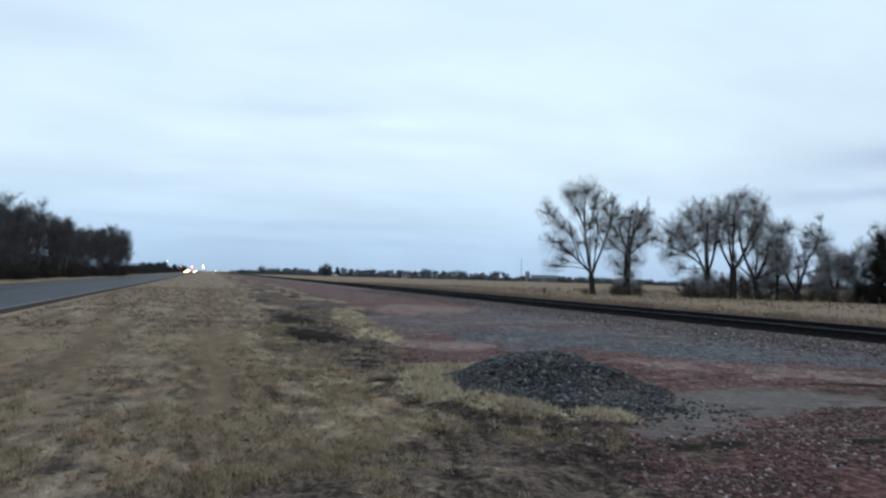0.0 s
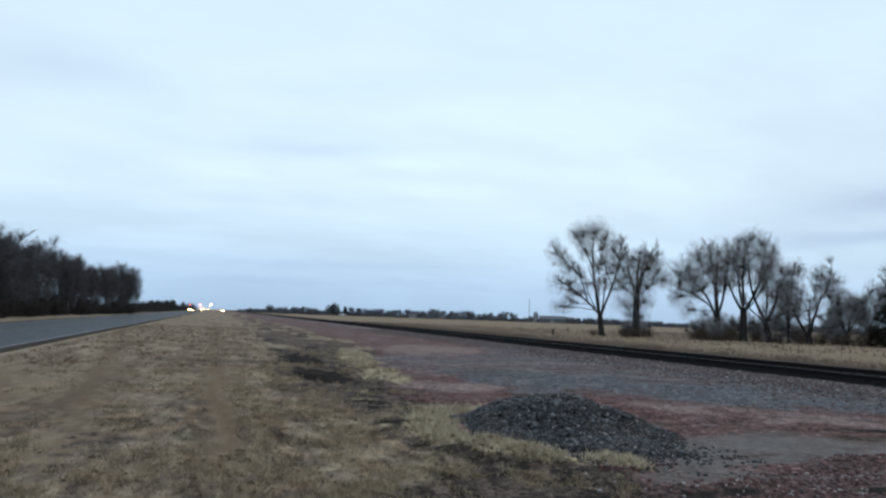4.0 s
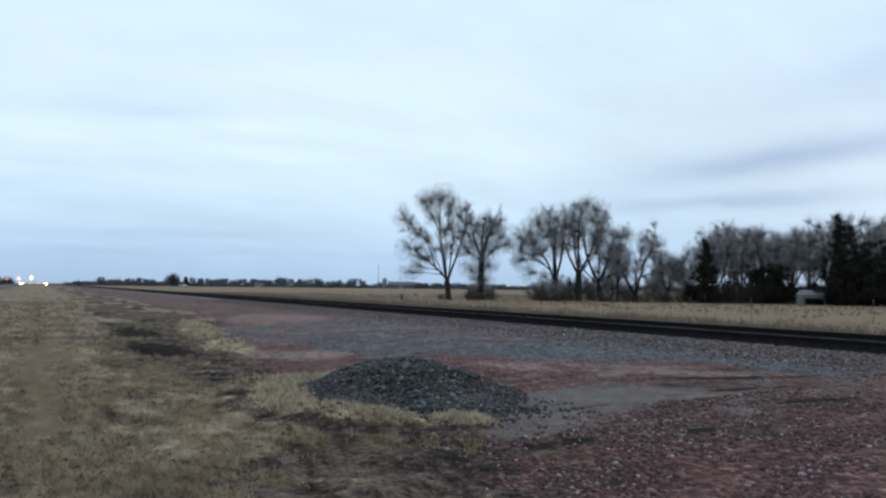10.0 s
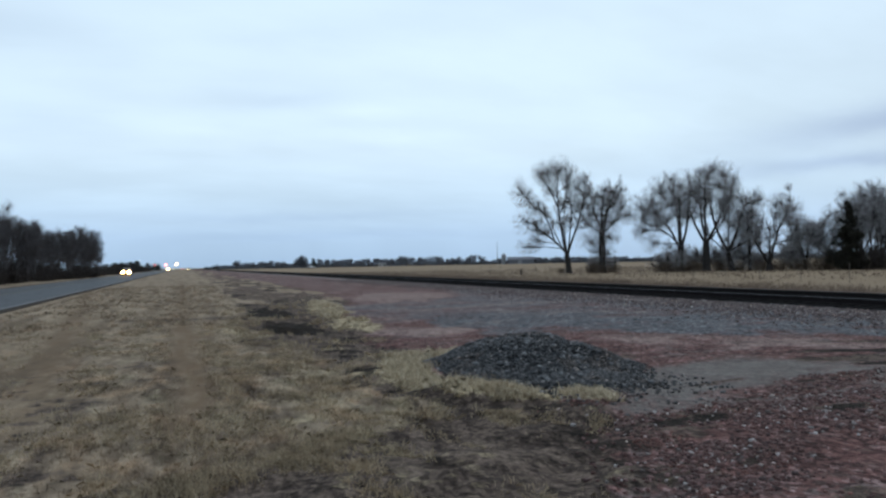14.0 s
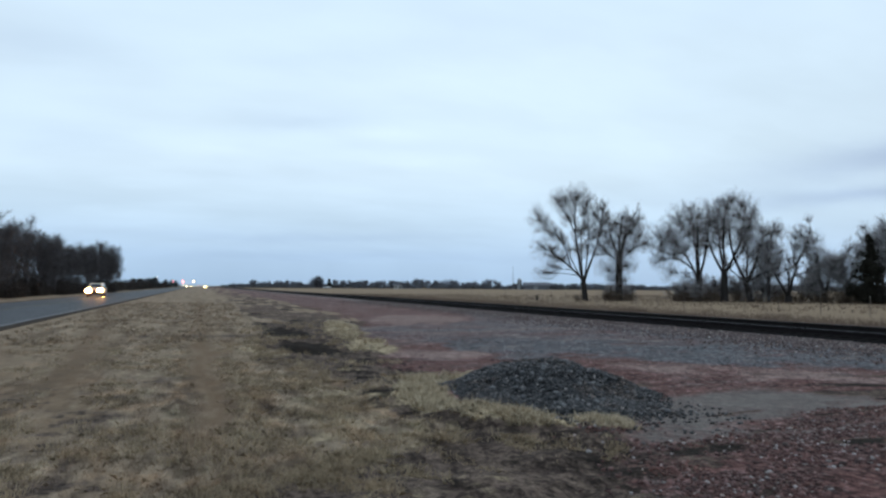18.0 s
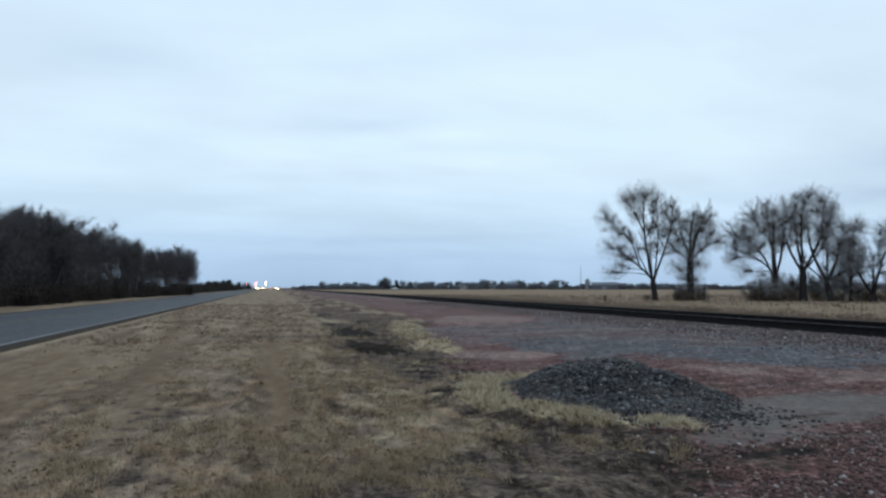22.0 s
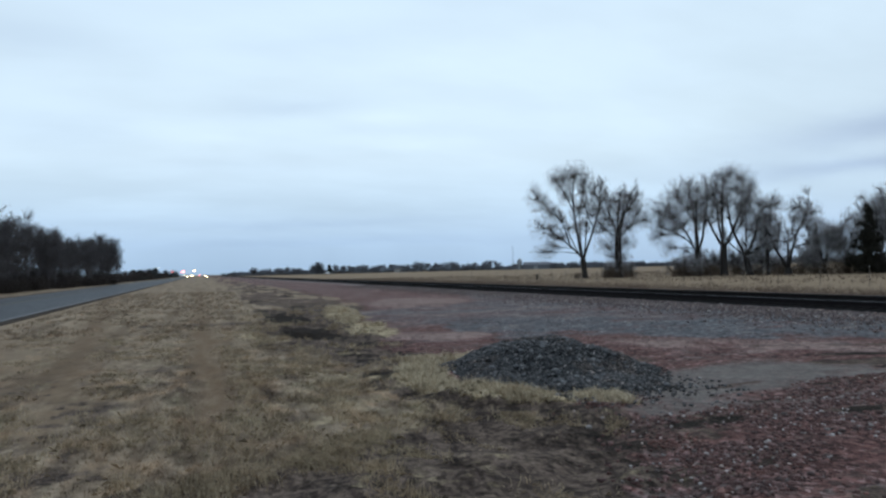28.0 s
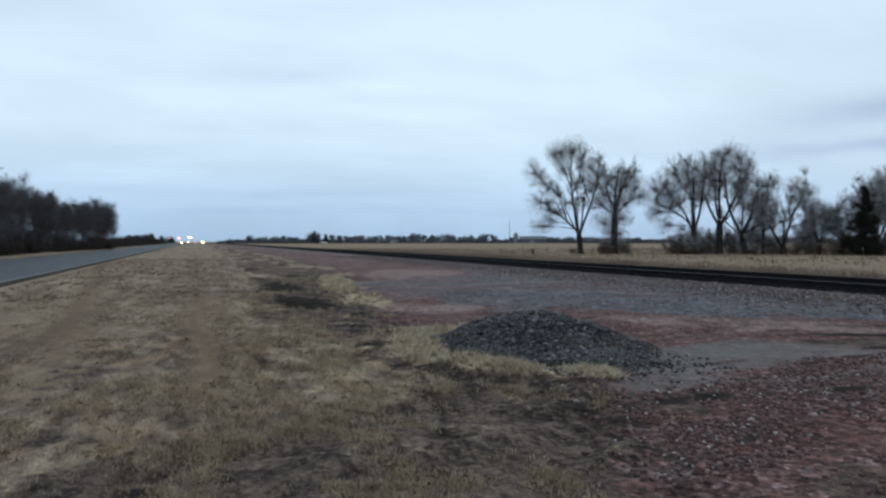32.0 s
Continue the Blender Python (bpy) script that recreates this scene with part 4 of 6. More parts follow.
def tree(name, x, y, limbs, seed, label, trunk=(1.5, 0.3), lean=(0, 0), bark="bark", twigs="twig", group="", clump=0, face=0.0, boughs=(), forks=(), shoots=1500, width=0.008, every=0.8, deep=0.9, tall=1.0):
    """A bare tree. trunk: height, radius. limbs: azimuth (0 east side, 180 west side of its face), pitch at the foot, pitch at the tip, length, radius.
    forks: the limb that they leave, how far along, then as limbs. boughs: aside, height, radius."""
    g = Grower(seed, width, shoots)
    th, tr = trunk
    top = np.array([lean[0] * th, lean[1] * th, th])
    stem = [np.array([0, 0, -0.15]), top * 0.12, top * 0.45, top * 0.8, top]
    g.wood.append((stem, [tr * 1.4, tr * 1.05, tr * 0.95, tr * 0.9, tr * 0.8], 10))
    grown = []
    for az, lo, hi, ln, rd in limbs:
        grown.append((g.limb(top * (1 - 0.22 * g.r.uniform(0, 1)), az - face, lo, hi, ln, rd), rd))
    for i, f, az, lo, hi, ln, rd in forks:
        pts = np.asarray(grown[i][0])
        s = f * (len(pts) - 1)
        k = min(int(s), len(pts) - 2)
        grown.append((g.limb(pts[k] + (pts[k + 1] - pts[k]) * (s - k), az - face, lo, hi, ln, rd), rd))
    for pts, rd in grown:
        g.side_branches(pts, rd, every)
    skeleton = np.concatenate([np.asarray(p)[1:] for p, _, _ in g.wood])
    for pts, rd in grown:
        # small brooms at the tip and along the outer half
        for f in (0.7, 1.0):
            p = np.asarray(pts)[int(f * (len(pts) - 1))]
            g.bough(p + g.r.normal(0, 0.35, 3) + np.array([0, 0, 0.3]), g.r.uniform(0.5, 0.8), skeleton, 0.4)
    side, back = np.array([math.cos(radians(face)), -math.sin(radians(face)), 0]), np.array([math.sin(radians(face)), math.cos(radians(face)), 0])
    for s, h, rad in boughs:
        g.bough(side * s + back * g.r.normal(0, deep) + np.array([0, 0, h]), rad * 1.42, skeleton)
    for _ in range(clump):
        # short shoots crowding the trunk
        h, a = g.r.uniform(0.15, th * 1.15), g.r.uniform(0, 2 * math.pi)
        p = np.array([lean[0] * h, lean[1] * h, h])
        tip = p + np.array([math.cos(a), math.sin(a), g.r.uniform(-0.1, 1.0)]) * g.r.uniform(0.4, 1.1)
        g.fine.append(([p, (p + tip) / 2, tip], [0.014, 0.011, 0.006], 3))
        g.twigs((p + tip) / 2, tip, 14, 0.35)
    ob = tagged(new(name), label, "tree", group)
    ob.location = (x, y, 0)
    ob.scale = (1, 1, tall)
    part("trunk", tubes("trunk", g.wood, M[bark]), M[bark], ob)
    tagged(part("branching", tubes("branching", g.fine, M[bark]), M[bark], ob, "thin dark bare branches"), kind="stuff")
    hair = np.concatenate(g.hair)
    part("crown", quad_mesh("crown", hair, np.arange(len(hair)).reshape(-1, 3), M[twigs]), M[twigs], ob, "bare grey twigs")
    return ob


def ring(n, lo, hi, length, radius, seed, vary=0.2):
    """Limbs all round a trunk."""
    r = random.Random(seed)
    a0 = r.uniform(0, 360)
    return [(a0 + 360 * i / n + r.uniform(-20, 20), lo + r.uniform(-6, 6), hi + r.uniform(-6, 6), length * r.uniform(1 - vary, 1 + vary), radius * r.uniform(0.8, 1.1)) for i in range(n)]


def dome(n, half, low, high, radius, seed):
    """Boughs that fill a rounded crown of that half width between two heights."""
    r = random.Random(seed)
    out = []
    for i in range(n):
        f = (i + 0.5) / n
        s = half * (1 - f ** 2.2) ** 0.5
        out.append((r.uniform(-s, s), low + (high - low) * f + r.uniform(-0.3, 0.3), radius * r.uniform(0.75, 1.2) * (1 - 0.25 * f)))
    return out


def at(az, rng):
    return rng * math.sin(radians(az)), rng * math.cos(radians(az))


def leaf_cloud(rng, centres, radii, count, size, flat=0.6):
    """Loose triangles round centres: leafy or twiggy mass with gaps."""
    k = rng.randint(0, len(centres), count)
    d = rng.normal(0, 1, (count, 3))
    d /= np.linalg.norm(d, axis=1)[:, None]
    p = centres[k] + d * radii[k][:, None] * (rng.uniform(0, 1, count) ** 0.45)[:, None]
    a, b = rng.normal(0, 1, (count, 3)), rng.normal(0, 1, (count, 3))
    a /= np.linalg.norm(a, axis=1)[:, None]
    b /= np.linalg.norm(b, axis=1)[:, None]
    s = size * rng.uniform(0.5, 1.4, count)[:, None]
    co = np.stack([p, p + a * s, p + b * s * flat], 1).reshape(-1, 3)
    return co, np.arange(count * 3).reshape(-1, 3)


def cedar(x, y, h, r, seed, label, group="", mat="cedar", count=9000, taper=0.9, size=0.24):
    """A conifer: a straight stem, whorls of boughs and small sprays; taper shapes the cone."""
    rng = np.random.RandomState(seed)
    ob = tagged(new("cedar_tree"), label, "conifer", group)
    ob.location = (x, y, 0)
    lines = [([(0, 0, -0.1), (0.03, 0, h * 0.5), (0, 0, h * 0.97)], [0.16, 0.1, 0.02], 7)]
    fs = np.linspace(0.03, 0.92, 14)
    cs, rs = [np.array([0, 0, f * h]) for f in fs], [max(0.15, r * 0.7 * (1 - f) ** taper) for f in fs]
    for _ in range(int(130 + 50 * (r > 2))):
        f = rng.uniform(0.0, 1.0) ** 1.35 * 0.95 + 0.01
        reach = r * (1 - f) ** taper * rng.uniform(0.55, 1.12) + 0.12
        a = rng.uniform(0, 2 * math.pi)
        e = np.array([math.cos(a) * reach, math.sin(a) * reach, min(f * h + reach * 0.3, h * 0.985)])
        lines.append(([(0, 0, f * h), e * [0.5, 0.5, 1] - [0, 0, 0.05], e], [0.03, 0.02, 0.008], 3))
        for s in (0.35, 0.65, 1.0):
            cs.append(np.array([0, 0, f * h]) * (1 - s) + e * s)
            rs.append(0.2 + 0.2 * (1 - f) * r * 0.6)
    part("trunk", tubes("trunk", lines, M["dark_bark"]), M["dark_bark"], ob)
    rs = np.array(rs)
    # sprays are shared out by the size of each bough
    pick = rng.choice(len(rs), 400, p=rs ** 2 / (rs ** 2).sum())
    co, tri = leaf_cloud(rng, np.array(cs)[pick], rs[pick], count, size, 0.5)
    co[:, 2] = np.maximum(co[:, 2], 0.02)
    part("crown", quad_mesh("crown", co, tri, M[mat]), M[mat], ob, "dense dark green sprays")
    return ob


def right_trees():
    R = 96
    g1 = "bare trees beyond the track"
    x, y = at(29.6, R)
    tree("bare_tree", x, y, [(184, 50, 30, 5.3, 0.15), (172, 80, 90, 9.9, 0.19), (6, 66, 84, 9.4, 0.16), (160, 66, 62, 6.4, 0.09), (95, 64, 74, 7.0, 0.11), (280, 62, 72, 6.6, 0.11)],
         11, "tall bare forked tree with limbs fanned wide, standing in dry grass", tall=1.08, trunk=(2.4, 0.37), lean=(-0.12, 0), group=g1, face=29.6,
         forks=[(0, 0.42, 178, 76, 38, 6.6, 0.10), (1, 0.60, 178, 66, 46, 4.4, 0.10), (1, 0.52, 8, 64, 76, 4.0, 0.08), (2, 0.45, 172, 62, 78, 4.0, 0.08), (2, 0.62, 15, 60, 80, 2.8, 0.06), (0, 0.6, 188, 20, 60, 2.2, 0.05)],
         boughs=[(-6.2, 9.9, 0.85), (-5.1, 9.3, 0.7), (-4.5, 8.0, 0.85), (-5.6, 6.3, 0.9), (-5.6, 3.3, 0.75), (-3.4, 5.0, 1.0), (-4.3, 4.0, 0.7), (-3.5, 12.2, 0.8), (-2.3, 12.2, 1.1), (-0.9, 12.6, 1.1), (0.4, 12.0, 0.9), (-2.2, 10.4, 0.9),
                 (1.0, 10.4, 0.8), (1.9, 11.2, 0.7), (2.1, 9.3, 1.0), (0.2, 8.6, 0.9), (1.5, 7.6, 0.8), (-3.2, 7.2, 0.8), (-1.1, 6.0, 0.7)], shoots=1460)
    x, y = at(32.1, R)
    tree("bare_tree", x, y, [(175, 74, 66, 4.2, 0.2), (8, 66, 64, 5.6, 0.24), (60, 82, 80, 5.2, 0.17), (270, 64, 74, 4.8, 0.14), (185, 40, 20, 2.6, 0.10), (0, 30, 40, 3.0, 0.09)],
         12, "bare tree with a stout trunk crowded by shoots", tall=1.06, trunk=(5.2, 0.46), lean=(0.02, 0), group=g1, face=32.1, clump=330,
         forks=[(1, 0.5, 0, 45, 60, 2.6, 0.09), (0, 0.5, 180, 40, 60, 2.2, 0.08)],
         boughs=[(-0.5, 8.9, 1.1), (0.8, 9.2, 1.0), (2.0, 9.4, 0.75), (2.7, 8.3, 1.0), (1.5, 8.0, 1.0), (3.3, 6.8, 0.75), (-1.7, 7.2, 0.9), (-1.7, 5.6, 1.0), (-1.5, 4.0, 0.9), (0.2, 7.0, 1.0), (1.4, 6.2, 0.8), (1.3, 4.3, 0.75), (-0.8, 2.6, 0.7),
                 (1.0, 2.4, 0.6), (0.0, 5.6, 0.9)], shoots=1650)
    x, y = at(37.9, R)
    tree("bare_tree", x, y, [(178, 62, 34, 6.4, 0.15), (172, 82, 80, 8.2, 0.2), (30, 76, 82, 7.6, 0.18), (186, 52, 18, 5.6, 0.11), (270, 60, 70, 6.4, 0.15), (90, 58, 70, 6.4, 0.15)],
         13, "broad bare tree with a dense domed crown", tall=1.04, trunk=(3.0, 0.5), lean=(-0.02, 0), group=g1, face=37.9, clump=150,
         forks=[(1, 0.45, 178, 60, 66, 4.2, 0.09), (2, 0.5, 10, 60, 74, 3.4, 0.08), (0, 0.5, 178, 62, 56, 3.2, 0.07)],
         boughs=[(-4.9, 7.7, 1.0), (-4.2, 6.4, 1.1), (-4.9, 5.0, 0.8), (-3.5, 8.6, 1.1), (-2.3, 9.8, 1.1), (-2.6, 7.3, 1.1), (-2.9, 5.6, 0.9), (-1.0, 10.0, 1.1), (-0.9, 8.2, 1.1), (0.5, 10.4, 1.0), (0.4, 8.6, 1.0), (-1.4, 6.2, 1.0), (1.3, 9.2, 1.0),
                 (0.6, 6.8, 0.9), (-3.6, 3.4, 0.7), (-1.7, 3.0, 0.6), (-0.2, 1.6, 0.8)], shoots=1720)
    x, y = at(39.66, R)
    tree("bare_tree", x, y, [(176, 58, 74, 6.6, 0.17), (150, 82, 88, 8.4, 0.18), (6, 62, 84, 8.2, 0.18), (60, 84, 88, 8.4, 0.16), (270, 62, 76, 6.8, 0.14), (10, 44, 66, 4.6, 0.11)],
         14, "tall bare tree with a straight trunk forking into a fan", tall=1.05, trunk=(3.6, 0.46), group=g1, face=39.7,
         forks=[(2, 0.5, 5, 60, 80, 3.6, 0.08), (1, 0.55, 178, 62, 80, 3.4, 0.08)],
         boughs=[(-0.7, 10.2, 1.0), (0.4, 11.4, 0.9), (1.2, 11.9, 0.8), (2.4, 11.5, 0.9), (3.5, 10.6, 0.6), (1.3, 10.0, 1.0), (2.5, 9.6, 0.9), (-0.9, 8.2, 0.9), (0.4, 8.4, 0.9), (1.8, 8.0, 0.9), (-0.8, 6.6, 0.7), (2.3, 6.4, 0.7)], shoots=1650)
    x, y = at(41.4, R)
    tree("bare_tree", x, y, [(176, 74, 86, 7.6, 0.2), (8, 62, 74, 5.6, 0.15), (182, 50, 58, 3.6, 0.1), (80, 74, 80, 6.2, 0.13), (355, 30, 16, 4.0, 0.09), (300, 50, 60, 4.4, 0.1)],
         15, "bare tree with a leaning dark trunk", tall=1.04, trunk=(2.4, 0.38), lean=(-0.22, 0.05), group=g1, face=41.4, clump=130,
         forks=[(0, 0.5, 8, 56, 70, 3.0, 0.07)],
         boughs=[(0.0, 8.8, 0.9), (-0.4, 7.2, 0.8), (1.1, 8.5, 0.9), (2.4, 8.2, 0.8), (0.8, 6.8, 1.0), (2.2, 6.4, 1.0), (0.2, 5.0, 0.9), (1.7, 4.6, 1.0), (3.2, 5.0, 0.8), (2.6, 3.2, 0.8), (0.9, 3.2, 0.8), (-0.6, 3.8, 0.6)], shoots=1650)
    x, y = at(42.6, R)
    tree("bare_tree", x, y, [(120, 82, 86, 4.4, 0.1), (10, 62, 70, 3.2, 0.08), (190, 60, 64, 3.2, 0.08)],
         16, "slim bare tree with ragged shoots", trunk=(2.6, 0.19), group=g1, face=42.6, clump=60,
         boughs=[(0.1, 5.2, 0.9), (-0.6, 4.0, 0.7), (0.7, 4.0, 0.7), (0.4, 6.4, 0.6)], shoots=1650)
    x, y = at(43.9, R)
    tree("bare_tree", x, y, [(177, 60, 66, 4.6, 0.21), (4, 72, 78, 4.8, 0.2), (90, 66, 74, 4.6, 0.12), (270, 60, 70, 4.0, 0.11)],
         17, "bare tree split near the ground into two leaning stems", tall=1.03, trunk=(0.8, 0.46), group=g1, face=43.9,
         forks=[(0, 0.96, 120, 96, 100, 3.4, 0.09), (0, 0.9, 178, 40, 60, 2.4, 0.08), (1, 0.9, 8, 52, 84, 4.2, 0.12), (1, 0.5, 2, 10, -8, 2.6, 0.07), (1, 0.7, 178, 70, 100, 2.6, 0.06), (2, 0.7, 20, 50, 60, 3.2, 0.06)],
         boughs=[(-1.4, 8.1, 0.7), (-0.6, 8.2, 0.55), (-2.3, 6.4, 0.9), (-2.2, 4.8, 0.8), (1.1, 8.0, 0.7), (2.0, 7.5, 0.8), (2.9, 7.0, 0.7), (2.3, 6.0, 0.9), (3.3, 5.4, 0.8), (1.0, 6.4, 0.7), (3.3, 3.6, 0.8), (2.3, 3.6, 0.6), (4.2, 4.6, 0.6)], shoots=1590)
    for az, sd, hh, s in ((46.2, 18, 5.6, 2.4), (47.6, 19, 6.6, 2.6)):
        x, y = at(az, R + 1)
        tree("bare_tree", x, y, ring(6, 58, 66, 4.0, 0.11, sd), sd, "low bare tree with a spreading crown", trunk=(1.4, 0.2), group=g1, face=az, clump=60, boughs=dome(13, s, 1.8, hh, 0.85, sd), shoots=1590)
    gs = "bare shrubs among the trees"
    shrub = tree("bare_shrub", *at(38.8, R + 4), ring(6, 48, 66, 1.9, 0.045, 23), 23, "bare grey shrub with fine twigs among the trees", trunk=(0.35, 0.07), group=gs, face=38.8, boughs=dome(9, 1.6, 0.6, 2.4, 0.7, 23), shoots=420)
    rnd = random.Random(24)
    for az, s in ((32.7, 0.7), (31.5, 0.6), (36.6, 0.8), (37.3, 0.8), (40.4, 0.9), (42.1, 1.0), (43.1, 0.8), (45.3, 1.0)):
        t = copy_thing(shrub, pose(*at(az, R + rnd.uniform(1.5, 5)), 0, 0, 0, rnd.uniform(0, 360)))
        t.scale = (s, s, s * rnd.uniform(0.9, 1.2))


right_trees()


def grove():
    """Crowded grove with cedars further along the line."""
    rnd = random.Random(21)
    g2 = "trees of the grove"
    protos = [tree("grove_tree", *at(49.6 + 1.7 * i, 97 + i), ring(5, 76, 82, 6.2, 0.13, 40 + i), 60 + i, "slender bare tree in a crowded grove",
                   trunk=(1.5, 0.17), group=g2, clump=40, bark="dark_bark", face=52, boughs=dome(15, 1.9, 3.6, 9.0, 0.85, 44 + i), shoots=700, width=0.009) for i in range(4)]
    for k in range(16):
        az, rng = 49.2 + k * 0.95 + rnd.uniform(-0.25, 0.25), rnd.uniform(97, 116)
        s = rnd.uniform(0.97, 1.14) * (0.9 if az < 50.2 else 1.0)
        t = copy_thing(protos[k % 4], pose(*at(az, rng), 0, 0, 0, rnd.uniform(0, 360)))
        t.scale = (s, s, s * rnd.uniform(0.95, 1.06))
    g3 = "cedars of the grove"
    cedar(*at(48.9, 94), 7.9, 2.0, 1, "narrow dark cedar at the edge of the grove", g3, count=16000, taper=0.8)
    cedar(*at(53.6, 98), 4.9, 2.5, 6, "low dark cedar under the bare grove", g3, count=14000, taper=0.5)
    cedar(*at(52.4, 99), 4.5, 2.0, 7, "low dark cedar under the bare grove", g3, count=11000, taper=0.5)
    cedar(*at(57.75, 94), 10.8, 2.5, 2, "tall dark cedar beside the grove", g3, count=26000, taper=0.55)
    cedar(*at(59.0, 95), 7.2, 3.4, 3, "broad dark cedar beside the grove", g3, count=26000, taper=0.45)
    cedar(*at(60.8, 96), 7.6, 3.4, 4, "broad dark cedar beside the grove", g3, count=22000, taper=0.5)
    cedar(*at(62.6, 97), 8.0, 3.0, 5, "broad dark cedar beside the grove", g3, count=16000, taper=0.6)


grove()


def bush(x, y, r, h, seed, label, name="bush", mat="brush", group="", count=1500):
    rng = np.random.RandomState(seed)
    lines = []
    for _ in range(count // 30):
        a, e = rng.uniform(0, 2 * math.pi), rng.uniform(0.35, 1.0)
        q = np.array([math.cos(a) * r * rng.uniform(0, 0.5), math.sin(a) * r * rng.uniform(0, 0.5), -0.05])
        tip = np.array([math.cos(a) * r * rng.uniform(0.2, 1.0), math.sin(a) * r * rng.uniform(0.2, 1.0), h * e])
        mid = (q + tip) / 2 + rng.normal(0, 0.12 * r, 3)
        lines.append(([q, mid, tip], [0.03, 0.02, 0.008], 3))
        for _ in range(4):
            s = rng.uniform(0.3, 1)
            p = q + (tip - q) * s
            w = p + rng.normal(0, 0.22 * min(r, h), 3) + [0, 0, 0.15]
            w[2] = max(w[2], 0.03)
            lines.append(([p, (p + w) / 2 + rng.normal(0, 0.04, 3), w], [0.014, 0.011, 0.006], 3))
    ob = tagged(new(name), label, "bush", group)
    ob.location = (x, y, 0)
    part("brushwood", tubes("brushwood", lines, M[mat]), M[mat], ob)
    cs = np.stack([rng.normal(0, r * 0.42, 40), rng.normal(0, r * 0.42, 40), rng.uniform(0.15, 0.75, 40) * h], -1)
    co, tri = leaf_cloud(rng, cs, np.full(40, 0.25 * min(r, h) + 0.15), count, 0.16, 0.35)
    co[:, 2] = np.maximum(co[:, 2], 0.02)
    part("foliage", quad_mesh("foliage", co, tri, M[mat]), M[mat], ob, "withered leaves and fine twigs")
    return ob


def underbrush():
    rnd = random.Random(8)
    gp = "bushes under the grove"
    pr = [bush(*at(50 + i, 94), 2.2, 3.2, 70 + i, "dense dark bush under the bare grove", group=gp, count=1500) for i in range(2)]
    for k in range(22):
        az = 48.7 + k * 0.68 + rnd.uniform(-0.3, 0.3)
        t = copy_thing(pr[k % 2], pose(*at(az, rnd.uniform(95, 108)), 0, 0, 0, rnd.uniform(0, 360)))
        s = rnd.uniform(0.55, 1.05) if az > 51 else rnd.uniform(0.4, 0.8)
        t.scale = (s, s, s)
    gq = "bushes at the foot of the trees"
    pq = bush(*at(37.0, 95), 1.6, 1.4, 77, "low brown bush at the foot of the bare trees", mat="brown_brush", group=gq, count=900)
    for az, s in ((29.0, 0.5), (31.7, 1.1), (31.3, 0.8), (32.9, 0.8), (36.4, 0.9), (37.4, 1.4), (38.1, 1.3), (38.6, 1.0), (39.2, 0.8), (40.6, 1.0), (41.9, 0.8), (43.2, 1.0), (44.6, 1.0), (45.8, 1.2), (46.9, 1.3), (47.9, 1.2)):
        t = copy_thing(pq, pose(*at(az, 96 + rnd.uniform(-1.5, 2)), 0, 0, 0, rnd.uniform(0, 360)))
        t.scale = (s, s, s)


underbrush()


